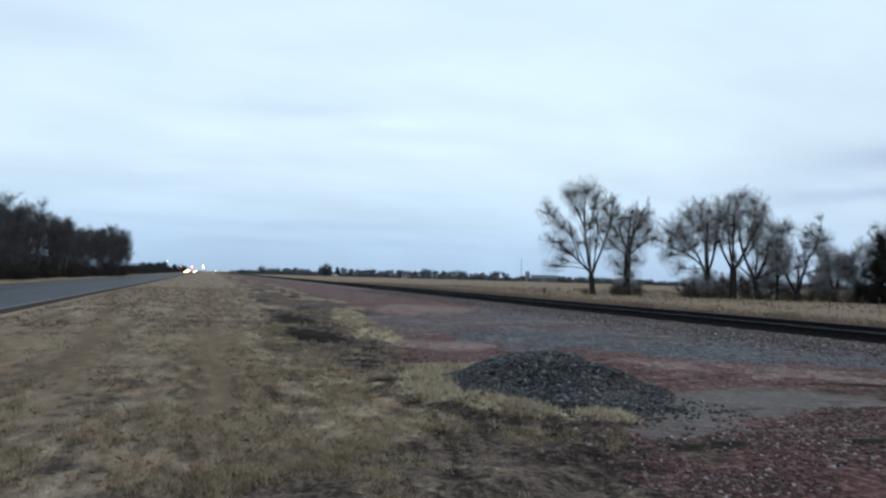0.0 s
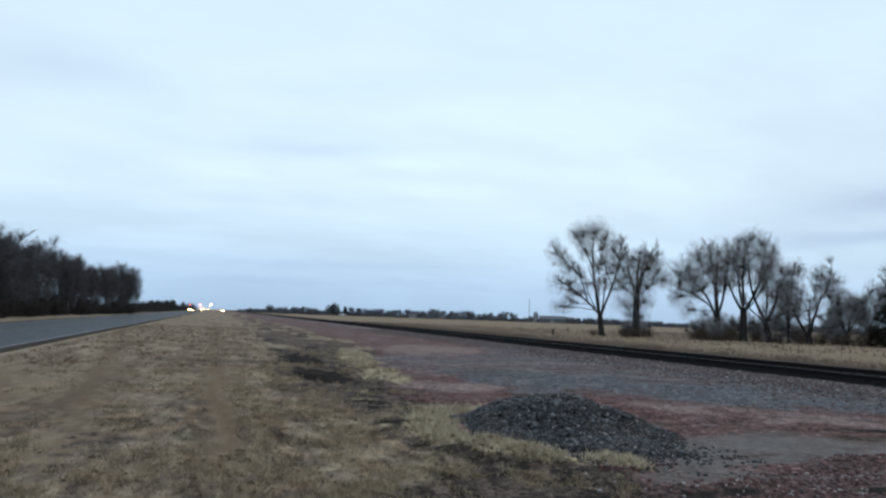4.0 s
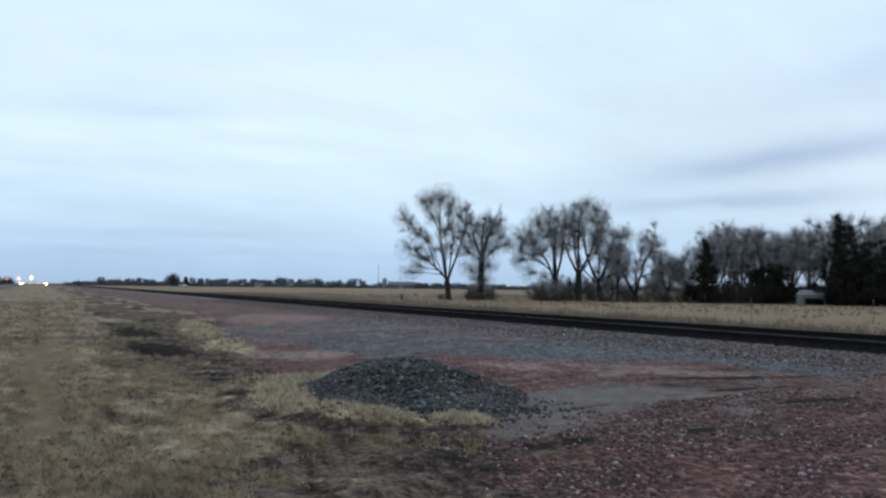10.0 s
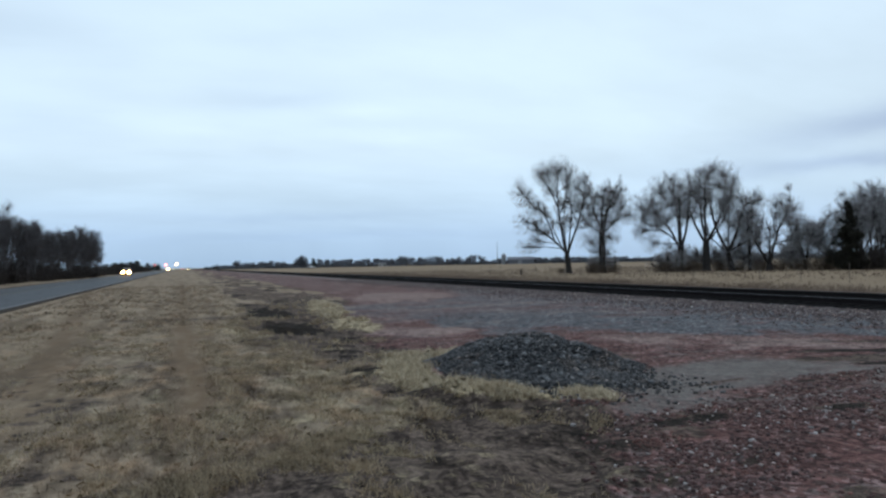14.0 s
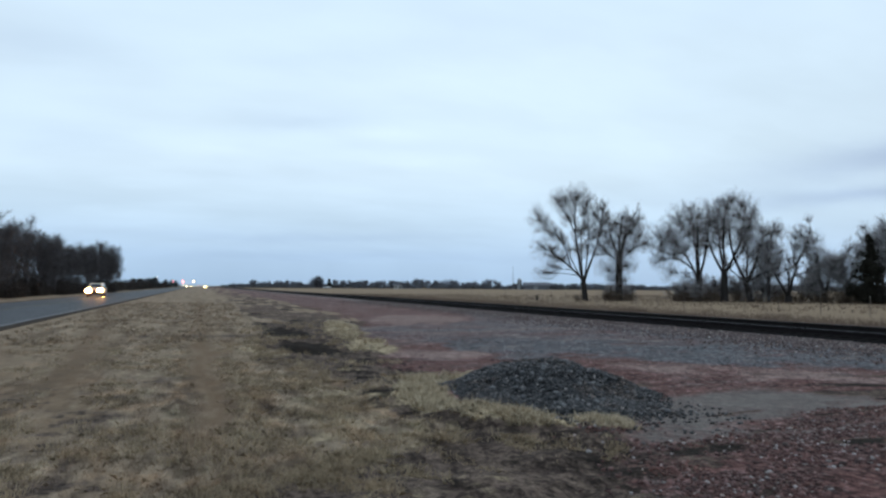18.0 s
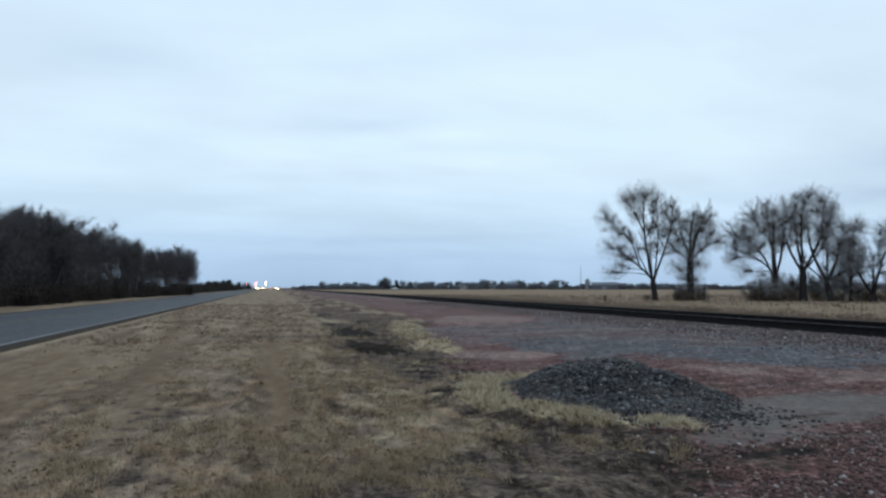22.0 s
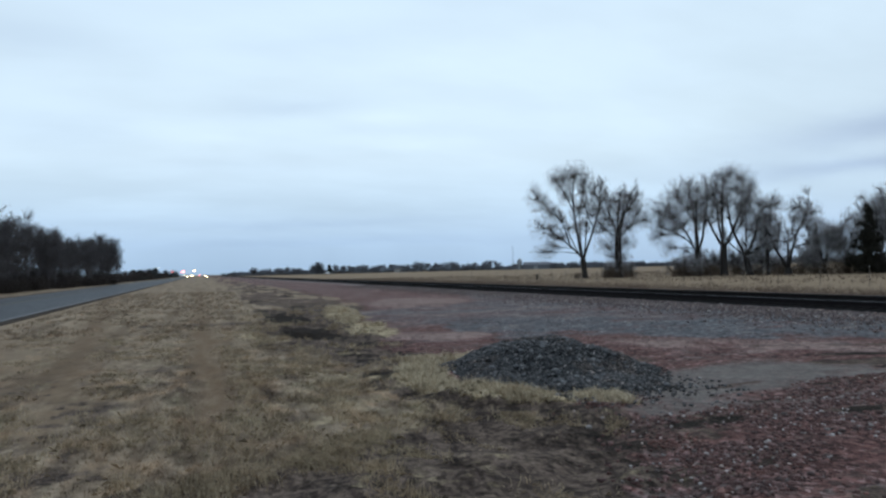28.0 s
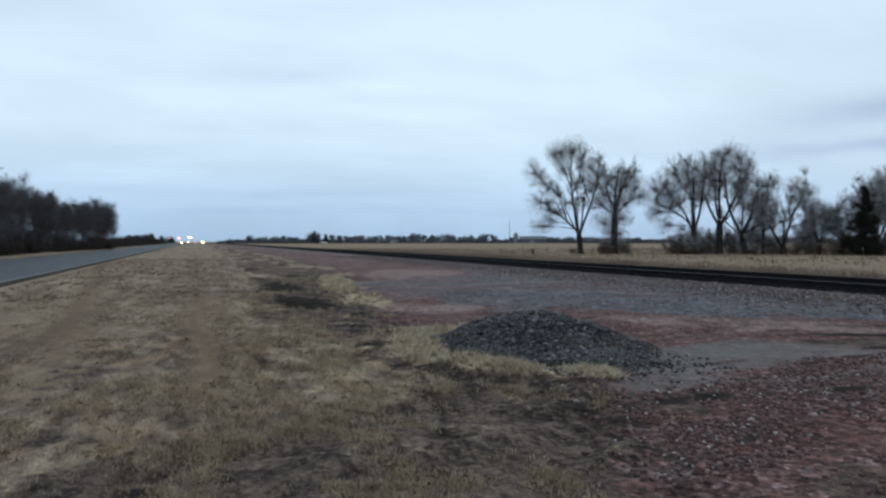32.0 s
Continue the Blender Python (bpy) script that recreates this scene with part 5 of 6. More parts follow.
def west_wood():
    """Thick bare wood along the far side of the road, thinner towards its far end."""
    rnd = random.Random(31)
    gw = "trees of the roadside wood"
    protos = [tree("woodland_tree", -22 - 2 * i, 66 + 9 * i, ring(6, 72, 78, 5.6, 0.12, 80 + i), 90 + i, "dark bare tree in the thick roadside wood",
                   trunk=(1.3, 0.17), group=gw, clump=30, bark="wood_bark", twigs="wood_twig", boughs=dome(17, 2.0, 2.6, 7.7, 0.85, 84 + i), shoots=1350, width=0.0085) for i in range(4)]
    slim = [tree("woodland_tree", -21.5 - 0.8 * i, 124 + 11 * i, ring(4, 76, 84, 5.6, 0.10, 86 + i), 96 + i, "slender grey bare tree at the thin end of the roadside wood",
                 trunk=(1.8, 0.15), group=gw, clump=6, bark="wood_bark", twigs="wood_twig", boughs=dome(12, 1.9, 3.0, 8.0, 0.9, 88 + i), shoots=420, width=0.0085) for i in range(3)]
    for k in range(32):
        y = 52 + k * 1.62 + rnd.uniform(-1.2, 1.2)
        x = -22.0 - abs(rnd.gauss(0, 1)) * 5
        s = rnd.uniform(0.92, 1.08) * float(np.interp(y, [52, 60, 74, 90], [0.72, 0.82, 0.98, 1.06]))
        t = copy_thing(protos[k % 4], pose(x, y, 0, 0, 0, rnd.uniform(0, 360)))
        t.scale = (s, s, s * rnd.uniform(0.9, 1.1))
    for k in range(25):
        y = 102 + k * 3.6 + rnd.uniform(-1.2, 1.2)
        x = -21.8 + (y - 118) * 0.055 + rnd.uniform(-2.0, 0.6)
        s = rnd.uniform(0.95, 1.15)
        t = copy_thing(slim[k % 3], pose(x, y, 0, 0, 0, rnd.uniform(0, 360)))
        t.scale = (s, s, s * rnd.uniform(0.92, 1.08))
    for k in range(14):
        t = copy_thing(protos[k % 4], pose(-27 - rnd.uniform(0, 5), 46 + k * 3.0 + rnd.uniform(-1, 1), 0, 0, 0, rnd.uniform(0, 360)))
        s = rnd.uniform(0.92, 1.05) * float(np.interp(k, [0, 4, 10], [0.74, 0.86, 1.0]))
        t.scale = (s, s, s * rnd.uniform(0.92, 1.08))
    gb = "bushes along the roadside wood"
    pb = [bush(-20.6, 70 + 6 * i, 1.9, 2.0, 120 + i, "dark tangled bush at the edge of the wood", group=gb, count=1900, mat="brush") for i in range(3)]
    for k in range(84):
        y = 46 + k * 1.5 + rnd.uniform(-0.8, 0.8)
        back = k % 3 == 0
        x = -21.0 + (rnd.uniform(-6.5, -4.0) if back else rnd.uniform(-2.6, 0.6)) + max(0, (y - 120) * 0.07)
        t = copy_thing(pb[k % 3], pose(x, y, 0, 0, 0, rnd.uniform(0, 360)))
        s = rnd.uniform(1.6, 2.1) * (1.0 if y < 122 else 0.85) if back else rnd.uniform(0.65, 1.1)
        t.scale = (s, s, s * (1.0 if back else rnd.uniform(0.85, 1.15)))


west_wood()


def hedgerow(name, label, places, mat, seed, size, count):
    """Far woods in one piece: low crowns of loose twigs; places are x, y, radius, height."""
    rng = np.random.RandomState(seed)
    cs, rs = [], []
    for x, y, r, h in places:
        for _ in range(9):
            a, f = rng.uniform(0, 2 * math.pi), rng.uniform(0.05, 0.85)
            q = r * math.sqrt(max(0.05, 1 - (f * 1.1 - 0.35) ** 2 * 1.6)) * rng.uniform(0.1, 0.8)
            cs.append((x + math.cos(a) * q, y + math.sin(a) * q, h * f))
            rs.append(max(0.25 * h, 0.3 * r) * rng.uniform(0.6, 1.0))
    co, tri = leaf_cloud(rng, np.array(cs), np.array(rs), count, size, 0.45)
    co[:, 2] = np.maximum(co[:, 2], 0.0)
    return tagged(new(name, quad_mesh(name, co, tri, M[mat])), label, "woods", kind="stuff")


def far_woods():
    rnd = random.Random(51)
    pl = []
    for k in range(190):
        az = 2.6 + k * 0.31
        rng = 600 + rnd.uniform(-20, 45)
        gap = 0.5 if 22.9 < az < 24.3 or 33.8 < az < 36.8 else 1.0
        gap *= 0.4 if az < 4.7 or 7.7 < az < 9.9 else (0.75 if az < 7.7 else 1.0)
        swell = 0.8 + 0.4 * float(lattice(np.array([az * 0.8]), np.array([0.5]), 9)[0])
        h = (rnd.uniform(5.4, 7.4) if az < 23 else rnd.uniform(3.4, 5.2)) * gap * swell
        pl.append((*at(az, rng), rnd.uniform(5.0, 8.0), h))
    hedgerow("far_woods", "long grey line of bare woods on the horizon", pl, "hazy_far_wood", 1, 0.95, 170000)
    pl = [(*at(az, 640), 7.0, rnd.uniform(2.2, 3.2)) for az in np.arange(2.0, 62, 0.5)]
    hedgerow("far_hedge", "low dark hedge on the horizon", pl, "far_pine", 2, 1.2, 26000)
    pl = [(-19.5 + rnd.uniform(-3, 1), y, 2.5, rnd.uniform(2.4, 3.6)) for y in np.arange(176, 520, 3.2)]
    pl += [(-25.5 + rnd.uniform(-1.5, 1.5), y, 2.0, rnd.uniform(2.3, 3.3)) for y in np.arange(58, 176, 2.6)]
    hedgerow("roadside_hedge", "dark bare hedge running on along the road", pl, "brush", 3, 0.45, 48000)


far_woods()

# ---- stones and grass near the eye ----
def stone_mesh(name, centres, radii, rng, material, squash=0.75):
    """Many small broken stones in one mesh."""
    n = len(centres)
    cube = np.array([(-1, -1, -1), (1, -1, -1), (1, 1, -1), (-1, 1, -1), (-1, -1, 1), (1, -1, 1), (1, 1, 1), (-1, 1, 1)], float) * 0.62
    v = cube[None] * rng.uniform(0.55, 1.25, (n, 8, 3)) * rng.uniform(0.7, 1.3, (n, 1, 3))
    a, b = rng.uniform(0, 2 * math.pi, n), rng.uniform(-0.7, 0.7, n)
    ca, sa, cb, sb = np.cos(a)[:, None], np.sin(a)[:, None], np.cos(b)[:, None], np.sin(b)[:, None]
    x, y, z = v[..., 0], v[..., 1], v[..., 2]
    y, z = y * cb - z * sb, y * sb + z * cb
    x, y = x * ca - y * sa, x * sa + y * ca
    co = np.stack([x, y, z * squash], -1) * radii[:, None, None] + centres[:, None]
    fq = np.array([(0, 3, 2, 1), (4, 5, 6, 7), (0, 1, 5, 4), (1, 2, 6, 5), (2, 3, 7, 6), (3, 0, 4, 7)])
    quads = (fq[None] + 8 * np.arange(n)[:, None, None]).reshape(-1, 4)
    return quad_mesh(name, co.reshape(-1, 3), quads, material)


def pile_height(x, y):
    a = 0.46 * np.exp(-((((x - 4.85) / 1.12) ** 2 + ((y - 10.35) / 1.12) ** 2) ** 1.35))
    b = 0.27 * np.exp(-(((x - 5.78) / 0.60) ** 2 + ((y - 10.0) / 0.75) ** 2))
    c = 0.085 * np.exp(-((((x - 5.1) / 0.85) ** 2 + ((y - 8.75) / 0.62) ** 2) ** 1.5)) + 0.05 * np.exp(-(((x - 5.55) / 0.35) ** 2 + ((y - 8.0) / 0.22) ** 2))
    d = 0.19 * np.exp(-(((x - 3.98) / 0.45) ** 2 + ((y - 9.8) / 0.8) ** 2))
    rough = 0.17 * (fbm(x * 2.4, y * 2.4, 71) - 0.5) * smooth01(np.maximum(a, b), 0.03, 0.25)
    return np.maximum.reduce([a, b, c, d]) + 0.25 * np.minimum(a, b) + rough


def stone_pile():
    rng = np.random.RandomState(4)
    pile = tagged(new("stone_pile"), "low heap of dark grey crushed ballast stone on red gravel", "stone heap")
    pile.location = (5.0, 9.6, 0)
    xs, ys = np.arange(3.2, 7.0, 0.08), np.arange(7.2, 12.2, 0.08)
    X, Y = np.meshgrid(xs, ys)
    Z = pile_height(X, Y) - 0.045
    co = np.stack([X - 5.0, Y - 9.6, Z], -1).reshape(-1, 3)
    idx = np.arange(X.size).reshape(X.shape)
    q = np.stack([idx[:-1, :-1], idx[:-1, 1:], idx[1:, 1:], idx[1:, :-1]], -1).reshape(-1, 4)
    keep = (pile_height(X, Y).ravel()[q] > 0.03).all(1)
    me = quad_mesh("mound", co, q[keep], M["mound"])
    me.shade_smooth()
    part("mound", me, M["mound"], pile, "packed dark stone core")
    n = 42000
    px, py = rng.uniform(3.0, 7.2, n), rng.uniform(7.0, 12.4, n)
    h = pile_height(px, py)
    ok = h > 0.035 + rng.uniform(-0.02, 0.05, n)
    px, py, h = px[ok][:12500], py[ok][:12500], h[ok][:12500]
    r = rng.uniform(0.014, 0.034, len(px))
    me = stone_mesh("loose_stone", np.stack([px - 5.0, py - 9.6, h - 0.01], -1), r, rng, M["pile_stone"])
    tagged(part("loose_stone", me, M["pile_stone"], pile, "broken grey stones"), kind="stuff")
    # the larger lumps, each by itself
    lumps = [stone_mesh("stone", np.zeros((1, 3)), np.array([1.0]), rng, M["pile_lump"]) for _ in range(6)]
    for k in range(140):
        x, y = rng.normal(4.9, 0.75), rng.normal(9.6, 0.7)
        hh = float(pile_height(np.array([x]), np.array([y]))[0])
        if hh < 0.05:
            continue
        s = new("stone", lumps[k % 6])
        s.parent = pile
        s.matrix_basis = pose(x - 5.0, y - 9.6, hh + 0.005, 0, 0, rng.uniform(0, 360)) @ Matrix.Scale(rng.uniform(0.035, 0.055), 4)


M["mound"] = plain("dark_stone_core", (0.03, 0.033, 0.036), 0.95, vary=0.5, scale=12)
lump = Mat("dark_ballast_lump", 0.85, 0, 0.25)
lump.color(lump.ramp(lump.random(), (0.0, (0.036, 0.037, 0.040)), (0.6, (0.080, 0.082, 0.085)), (1.0, (0.16, 0.161, 0.161))))
M["pile_lump"] = lump.m
M["ballast_stone"] = stone_material("grey_ballast_stone", (0.055, 0.041, 0.039), (0.130, 0.102, 0.097), (0.26, 0.215, 0.205))
M["pale_stone"] = stone_material("pale_pebble", (0.26, 0.21, 0.20), (0.40, 0.35, 0.335), (0.56, 0.53, 0.51))
stone_pile()


def scatter_stones():
    rng = np.random.RandomState(14)

    def put(name, label, x, y, r, mat, sink=0.3):
        me = stone_mesh(name, np.stack([x, y, height(x, y) + r * sink], -1), r, rng, M[mat])
        tagged(new(name, me), label, "gravel", kind="stuff")

    n = 44000
    x, y = rng.uniform(2.8, 11, n), 3.2 + 4.6 * rng.uniform(0, 1, n)
    keep = (x > np.interp(y, STONE_Y, STONE_X) - 0.2 + rng.normal(0, 0.25, n)) & (fbm(x * 1.1, y * 1.6, 91) + rng.uniform(-0.12, 0.12, n) > 0.46)
    keep &= (np.maximum(blob(x, y, 6.9, 8.3, 2.2, 1.0, 24), blob(x, y, 5.1, 7.1, 0.95, 0.4, 12)) < rng.uniform(-0.3, 0.9, n)) & (zones(x, y)[8] < rng.uniform(0.05, 0.6, n))
    x, y = x[keep], y[keep]
    put("coarse_red_gravel", "loose coarse red and pale gravel", x, y, rng.uniform(0.008, 0.026, len(x)) * rng.choice([1, 1, 1, 1.5], len(x)), "red_stone", 0.05)
    n = 420
    x, y = rng.uniform(3.2, 8.5, n), rng.uniform(3.6, 7.0, n)
    keep = (x > np.interp(y, STONE_Y, STONE_X) + 0.1) & (fbm(x * 1.1, y * 1.6, 91) > 0.45)
    put("pale_pebbles", "a few pale pebbles in the red gravel", x[keep], y[keep], rng.uniform(0.007, 0.019, int(keep.sum())), "pale_stone")
    n = 7000
    x, y = rng.uniform(3.4, 16.5, n), 6.5 + 26 * rng.uniform(0, 1, n) ** 1.4
    keep = (x > np.interp(y, STONE_Y, STONE_X)) & (fbm(x * 0.8, y * 0.6, 95) + rng.uniform(-0.2, 0.2, n) > 0.52)
    keep &= (pile_height(x, y) < 0.03) & (blob(x, y, 6.9, 8.3, 2.2, 1.0, 24) < rng.uniform(-0.2, 0.9, n)) & (zones(x, y)[8] < rng.uniform(0.05, 0.6, n))
    x, y = x[keep], y[keep]
    put("scattered_gravel", "thinly scattered red gravel", x, y, rng.uniform(0.008, 0.022, len(x)), "red_stone", 0.0)
    n = 2600
    x, y = rng.normal(5.0, 0.75, n), rng.normal(9.0, 0.8, n)
    keep = (pile_height(x, y) < 0.06) & (x < 6.6) & (x > np.interp(y, STONE_Y, STONE_X) - 0.1)
    x, y = x[keep], y[keep]
    put("spilled_stone", "dark stones spilled round the heap", x, y, rng.uniform(0.012, 0.034, len(x)), "pile_stone")
    n = 22000
    y = 5 + 75 * rng.uniform(0, 1, n) ** 1.5
    x = RAIL_NEAR - 0.78 - np.abs(rng.normal(0, 1.9, n))
    z = np.interp(x - RAIL_NEAR, [-2.6, -2.4, -0.75], [-0.02, 0.0, 0.015])
    z = np.maximum(z, height(x, y))
    r = rng.uniform(0.022, 0.05, n)
    me = stone_mesh("ballast_shoulder", np.stack([x, y, z + r * 0.3], -1), r, rng, M["ballast_stone"])
    tagged(new("ballast_shoulder", me), "loose grey ballast along the track", "gravel", kind="stuff")


scatter_stones()


def blades(name, label, x, y, count, length, width, mat, seed, lean=0.55, z=None, radius=0.05):
    """Tufts of thin dry blades standing round each place."""
    rng = np.random.RandomState(seed)
    n = len(x)
    k = np.repeat(np.arange(n), count)
    m = len(k)
    a = rng.uniform(0, 2 * math.pi, m)
    rr = radius * np.sqrt(rng.uniform(0, 1, m)) * rng.uniform(0.6, 1.6, n)[k]
    bx, by = x[k] + np.cos(a) * rr, y[k] + np.sin(a) * rr
    bz = (height(bx, by) if z is None else z[k]) - 0.008
    L = length * rng.uniform(0.5, 1.25, m) * rng.uniform(0.6, 1.3, n)[k]
    t = rng.uniform(0, lean, m)
    d = a + rng.normal(0, 0.7, m)
    tip = np.stack([bx + np.cos(d) * L * np.sin(t * 1.4), by + np.sin(d) * L * np.sin(t * 1.4), bz + L * np.cos(t * 1.4)], -1)
    midp = np.stack([bx + np.cos(d) * L * 0.5 * np.sin(t * 0.8), by + np.sin(d) * L * 0.5 * np.sin(t * 0.8), bz + L * 0.55 * np.cos(t * 0.8)], -1)
    s = rng.uniform(0, math.pi, m)
    w = width * rng.uniform(0.6, 1.3, m)
    off = np.stack([np.cos(s) * w, np.sin(s) * w, np.zeros(m)], -1)
    root = np.stack([bx, by, bz], -1)
    co = np.stack([root - off, root + off, midp + off * 0.7, tip, midp - off * 0.7], 1).reshape(-1, 3)
    b5 = 5 * np.arange(m)[:, None]
    return tagged(new(name, quad_mesh(name, co, b5 + np.arange(5)[None], M[mat])), label, "grass", kind="stuff")


def grass():
    rng = np.random.RandomState(77)
    n = 46000
    y = 3.6 + 20 * rng.uniform(0, 1, n) ** 1.5
    x = rng.uniform(-1, 1, n) * (2.0 + y * 0.42) + 0.5 * (y < 9)
    tx = np.interp(y, TURF_Y, TURF_X)
    dens = fbm(x * 1.3, y * 0.9, 61) + rng.uniform(-0.14, 0.14, n)
    dens = dens - 0.28 * zones(x, y)[5]
    keep = (x > ROAD_R + 1.0) & (x < tx + rng.normal(0, 0.25, n)) & (dens > 0.46)
    wear = zones(x, y)
    keep &= (wear[5] < rng.uniform(0.15, 0.9, n)) & (wear[8] < 0.4)
    blades("mown_grass", "short dry mown grass in uneven tufts", x[keep], y[keep], 6, 0.045, 0.0045, "blade", 1, 1.25, radius=0.10)
    n = 22000
    y = 3.6 + 18 * rng.uniform(0, 1, n) ** 1.4
    x = rng.uniform(-1, 1, n) * (2.0 + y * 0.42)
    keep = (x > ROAD_R + 1.2) & (x < np.interp(y, TURF_Y, TURF_X) + 0.2) & (fbm(x * 2.6, y * 0.9, 66) + rng.uniform(-0.05, 0.05, n) > 0.56 - 0.07 * (x > 0) - 0.07 * blob(x, y, 1.7, 9.3, 1.5, 3.5))
    wear = zones(x, y)
    keep &= (wear[5] < rng.uniform(0.1, 0.7, n)) & (wear[8] < 0.4)
    blades("pale_grass", "longer pale grass in ragged clumps", x[keep], y[keep], 12, 0.075, 0.0045, "straw_blade", 9, 1.25, radius=0.10)
    n = 7000
    y = 22 + 50 * rng.uniform(0, 1, n) ** 1.3
    x = rng.uniform(-6.0, 3.5, n)
    keep = (x < np.interp(y, TURF_Y, TURF_X)) & (fbm(x * 1.2, y * 0.7, 62) + rng.uniform(-0.2, 0.2, n) > 0.5)
    blades("mown_grass_beyond", "short dry mown grass in uneven tufts", x[keep], y[keep], 6, 0.10, 0.011, "blade", 2, 0.8, radius=0.10)
    # thicker straw: sparse on the bare soil, dense along the heap's edge
    n = 9000
    y = 3.4 + 30 * rng.uniform(0, 1, n) ** 1.4
    x = rng.uniform(-2.5, 5.5, n)
    tx, sx = np.interp(y, TURF_Y, TURF_X), np.interp(y, STONE_Y, STONE_X)
    keep = (x > tx - 0.3) & (x < sx + 0.2) & (y > 6.6 + rng.normal(0, 0.5, n)) & ((x < 2.6) | (y > 7.9)) & (hummock(x, y) + rng.uniform(-0.06, 0.06, n) > 0.555) & (zones(x, y)[8] < 0.3)
    blades("straw_tufts", "ragged tufts of pale straw on bare soil", x[keep], y[keep], 12, 0.12, 0.0055, "straw_blade", 3, 0.9, radius=0.07)
    n = 26000
    y = 3.4 + 4.6 * rng.uniform(0, 1, n)
    x = rng.uniform(-3.0, 4.2, n)
    keep = (x > np.interp(y, TURF_Y, TURF_X) - 0.8) & (x < np.interp(y, STONE_Y, STONE_X)) & (fbm(x * 2.2, y * 1.1, 36, 4) + rng.uniform(-0.05, 0.05, n) > 0.555 - 0.03 * (y > 6) + 0.04 * (x > 1.8) + 0.05 * (x > 2.6) + 0.045 * (y < 5.7)) & (zones(x, y)[8] < 0.5)
    blades("sparse_grass", "sparse short dry grass on bare soil", x[keep], y[keep], 7, 0.055, 0.0045, "straw_blade", 13, 1.3, radius=0.08)
    n = 9000
    x, y = rng.uniform(2.2, 5.4, n), rng.uniform(7.2, 14.0, n)
    st = arc_band(x, y, 0.34)
    keep = st * (0.3 + 0.8 * smooth01(fbm(x * 2.4, y * 1.3, 77, 3), 0.40, 0.60)) > rng.uniform(0.2, 0.9, n)
    blades("straw_edge", "thick pale straw fringing the stone heap", x[keep], y[keep], 13, 0.10, 0.0055, "pale_straw", 4, 1.4, radius=0.08)
    n = 3200
    x, y = rng.uniform(3.9, 7.5, n), rng.uniform(18, 34, n)
    keep = np.maximum(blob(x, y, 5.2, 28.0, 0.55, 5.4, -8), blob(x, y, 4.6, 19.8, 0.55, 2.1, -4)) * (0.1 + smooth01(fbm(x * 1.6, y * 0.8, 78, 3), 0.40, 0.60)) > rng.uniform(0.2, 0.95, n)
    blades("straw_bank", "pale straw on the edge of the gravel", x[keep], y[keep], 16, 0.14, 0.012, "pale_straw", 5, 1.2, radius=0.12)


grass()


def weeds():
    rng = np.random.RandomState(19)
    n = 6500
    y = 4 + 150 * rng.uniform(0, 1, n) ** 1.3
    x = 24.3 + np.abs(rng.normal(0, 1, n)) * (3 + y * 0.05)
    blades("tall_dry_grass", "tall dry grass beyond the track", x, y, 8, 0.24, 0.010, "weed", 6, 0.8, z=np.zeros(n), radius=0.3)
    n = 1300
    y = rng.uniform(20, 140, n)
    x = 40 + rng.uniform(0, 60, n)
    blades("field_stubble", "tall dry grass round the trees", x, y, 8, 0.3, 0.03, "weed", 7, 0.8, z=np.zeros(n), radius=0.6)
    n = 3000
    y = 5 + 100 * rng.uniform(0, 1, n) ** 1.2
    x = 23.6 + 5.5 * rng.uniform(0, 1, n) ** 1.5
    clump = fbm(x * 0.5, y * 0.35, 29, 3) + rng.uniform(-0.05, 0.05, n) > 0.585
    x, y = x[clump], y[clump]
    n = len(x)
    blades("brown_weeds", "brown weed stalks by the track", x, y, 9, 0.32, 0.012, "weed_brown", 8, 0.7, z=np.zeros(n), radius=0.25)


M["weed_brown"] = blade_material("brown_weed_stalks", (0.135, 0.096, 0.073), (0.165, 0.119, 0.091), (0.195, 0.145, 0.112), 0.3)
weeds()

# ---- buildings, lamps and vehicles ----
M["shed_metal"] = plain("weathered_grey_sheet", (0.14, 0.145, 0.142), 0.75, vary=0.25, scale=1.2)
M["shed_shade"] = plain("shaded_shed_inside", (0.03, 0.03, 0.03), 0.9)
M["white_paint"] = plain("white_vehicle_paint", (0.7, 0.71, 0.72), 0.35, 0, 0.5, vary=0.04)
M["beige_paint"] = plain("champagne_vehicle_paint", (0.52, 0.46, 0.36), 0.35, 0.2, 0.5, vary=0.05)
M["dark_paint"] = plain("dark_vehicle_paint", (0.04, 0.042, 0.05), 0.35, 0, 0.5, vary=0.1)
M["tyre"] = plain("tyre_rubber", (0.02, 0.02, 0.02), 0.9)
M["rim"] = plain("alloy_rim", (0.5, 0.5, 0.52), 0.35, 0.9)
M["trim"] = plain("black_plastic_trim", (0.025, 0.025, 0.027), 0.6)
M["pane"] = plain("tinted_glass", (0.015, 0.018, 0.02), 0.08, 0, 0.6)
M["steel"] = plain("galvanised_steel", (0.22, 0.23, 0.24), 0.5, 0.6)
M["roof_grey"] = plain("grey_roof", (0.11, 0.115, 0.13), 0.8)
M["wall_pale"] = plain("pale_siding", (0.36, 0.36, 0.35), 0.7)
M["headlamp"] = glow("headlamp_lens", (1.0, 0.47, 0.12), 300)
M["far_headlamp"] = glow("far_headlamp_lens", (1.0, 0.66, 0.26), 45)
M["lamp_white"] = glow("lamp_globe", (1.0, 0.68, 0.28), 22)
M["lamp_cool"] = glow("cool_lamp_globe", (0.95, 0.97, 1.0), 20)
M["lamp_red"] = glow("red_signal_lens", (1.0, 0.16, 0.12), 9)
M["lamp_pink"] = glow("bright_red_signal_lens", (1.0, 0.13, 0.08), 17)


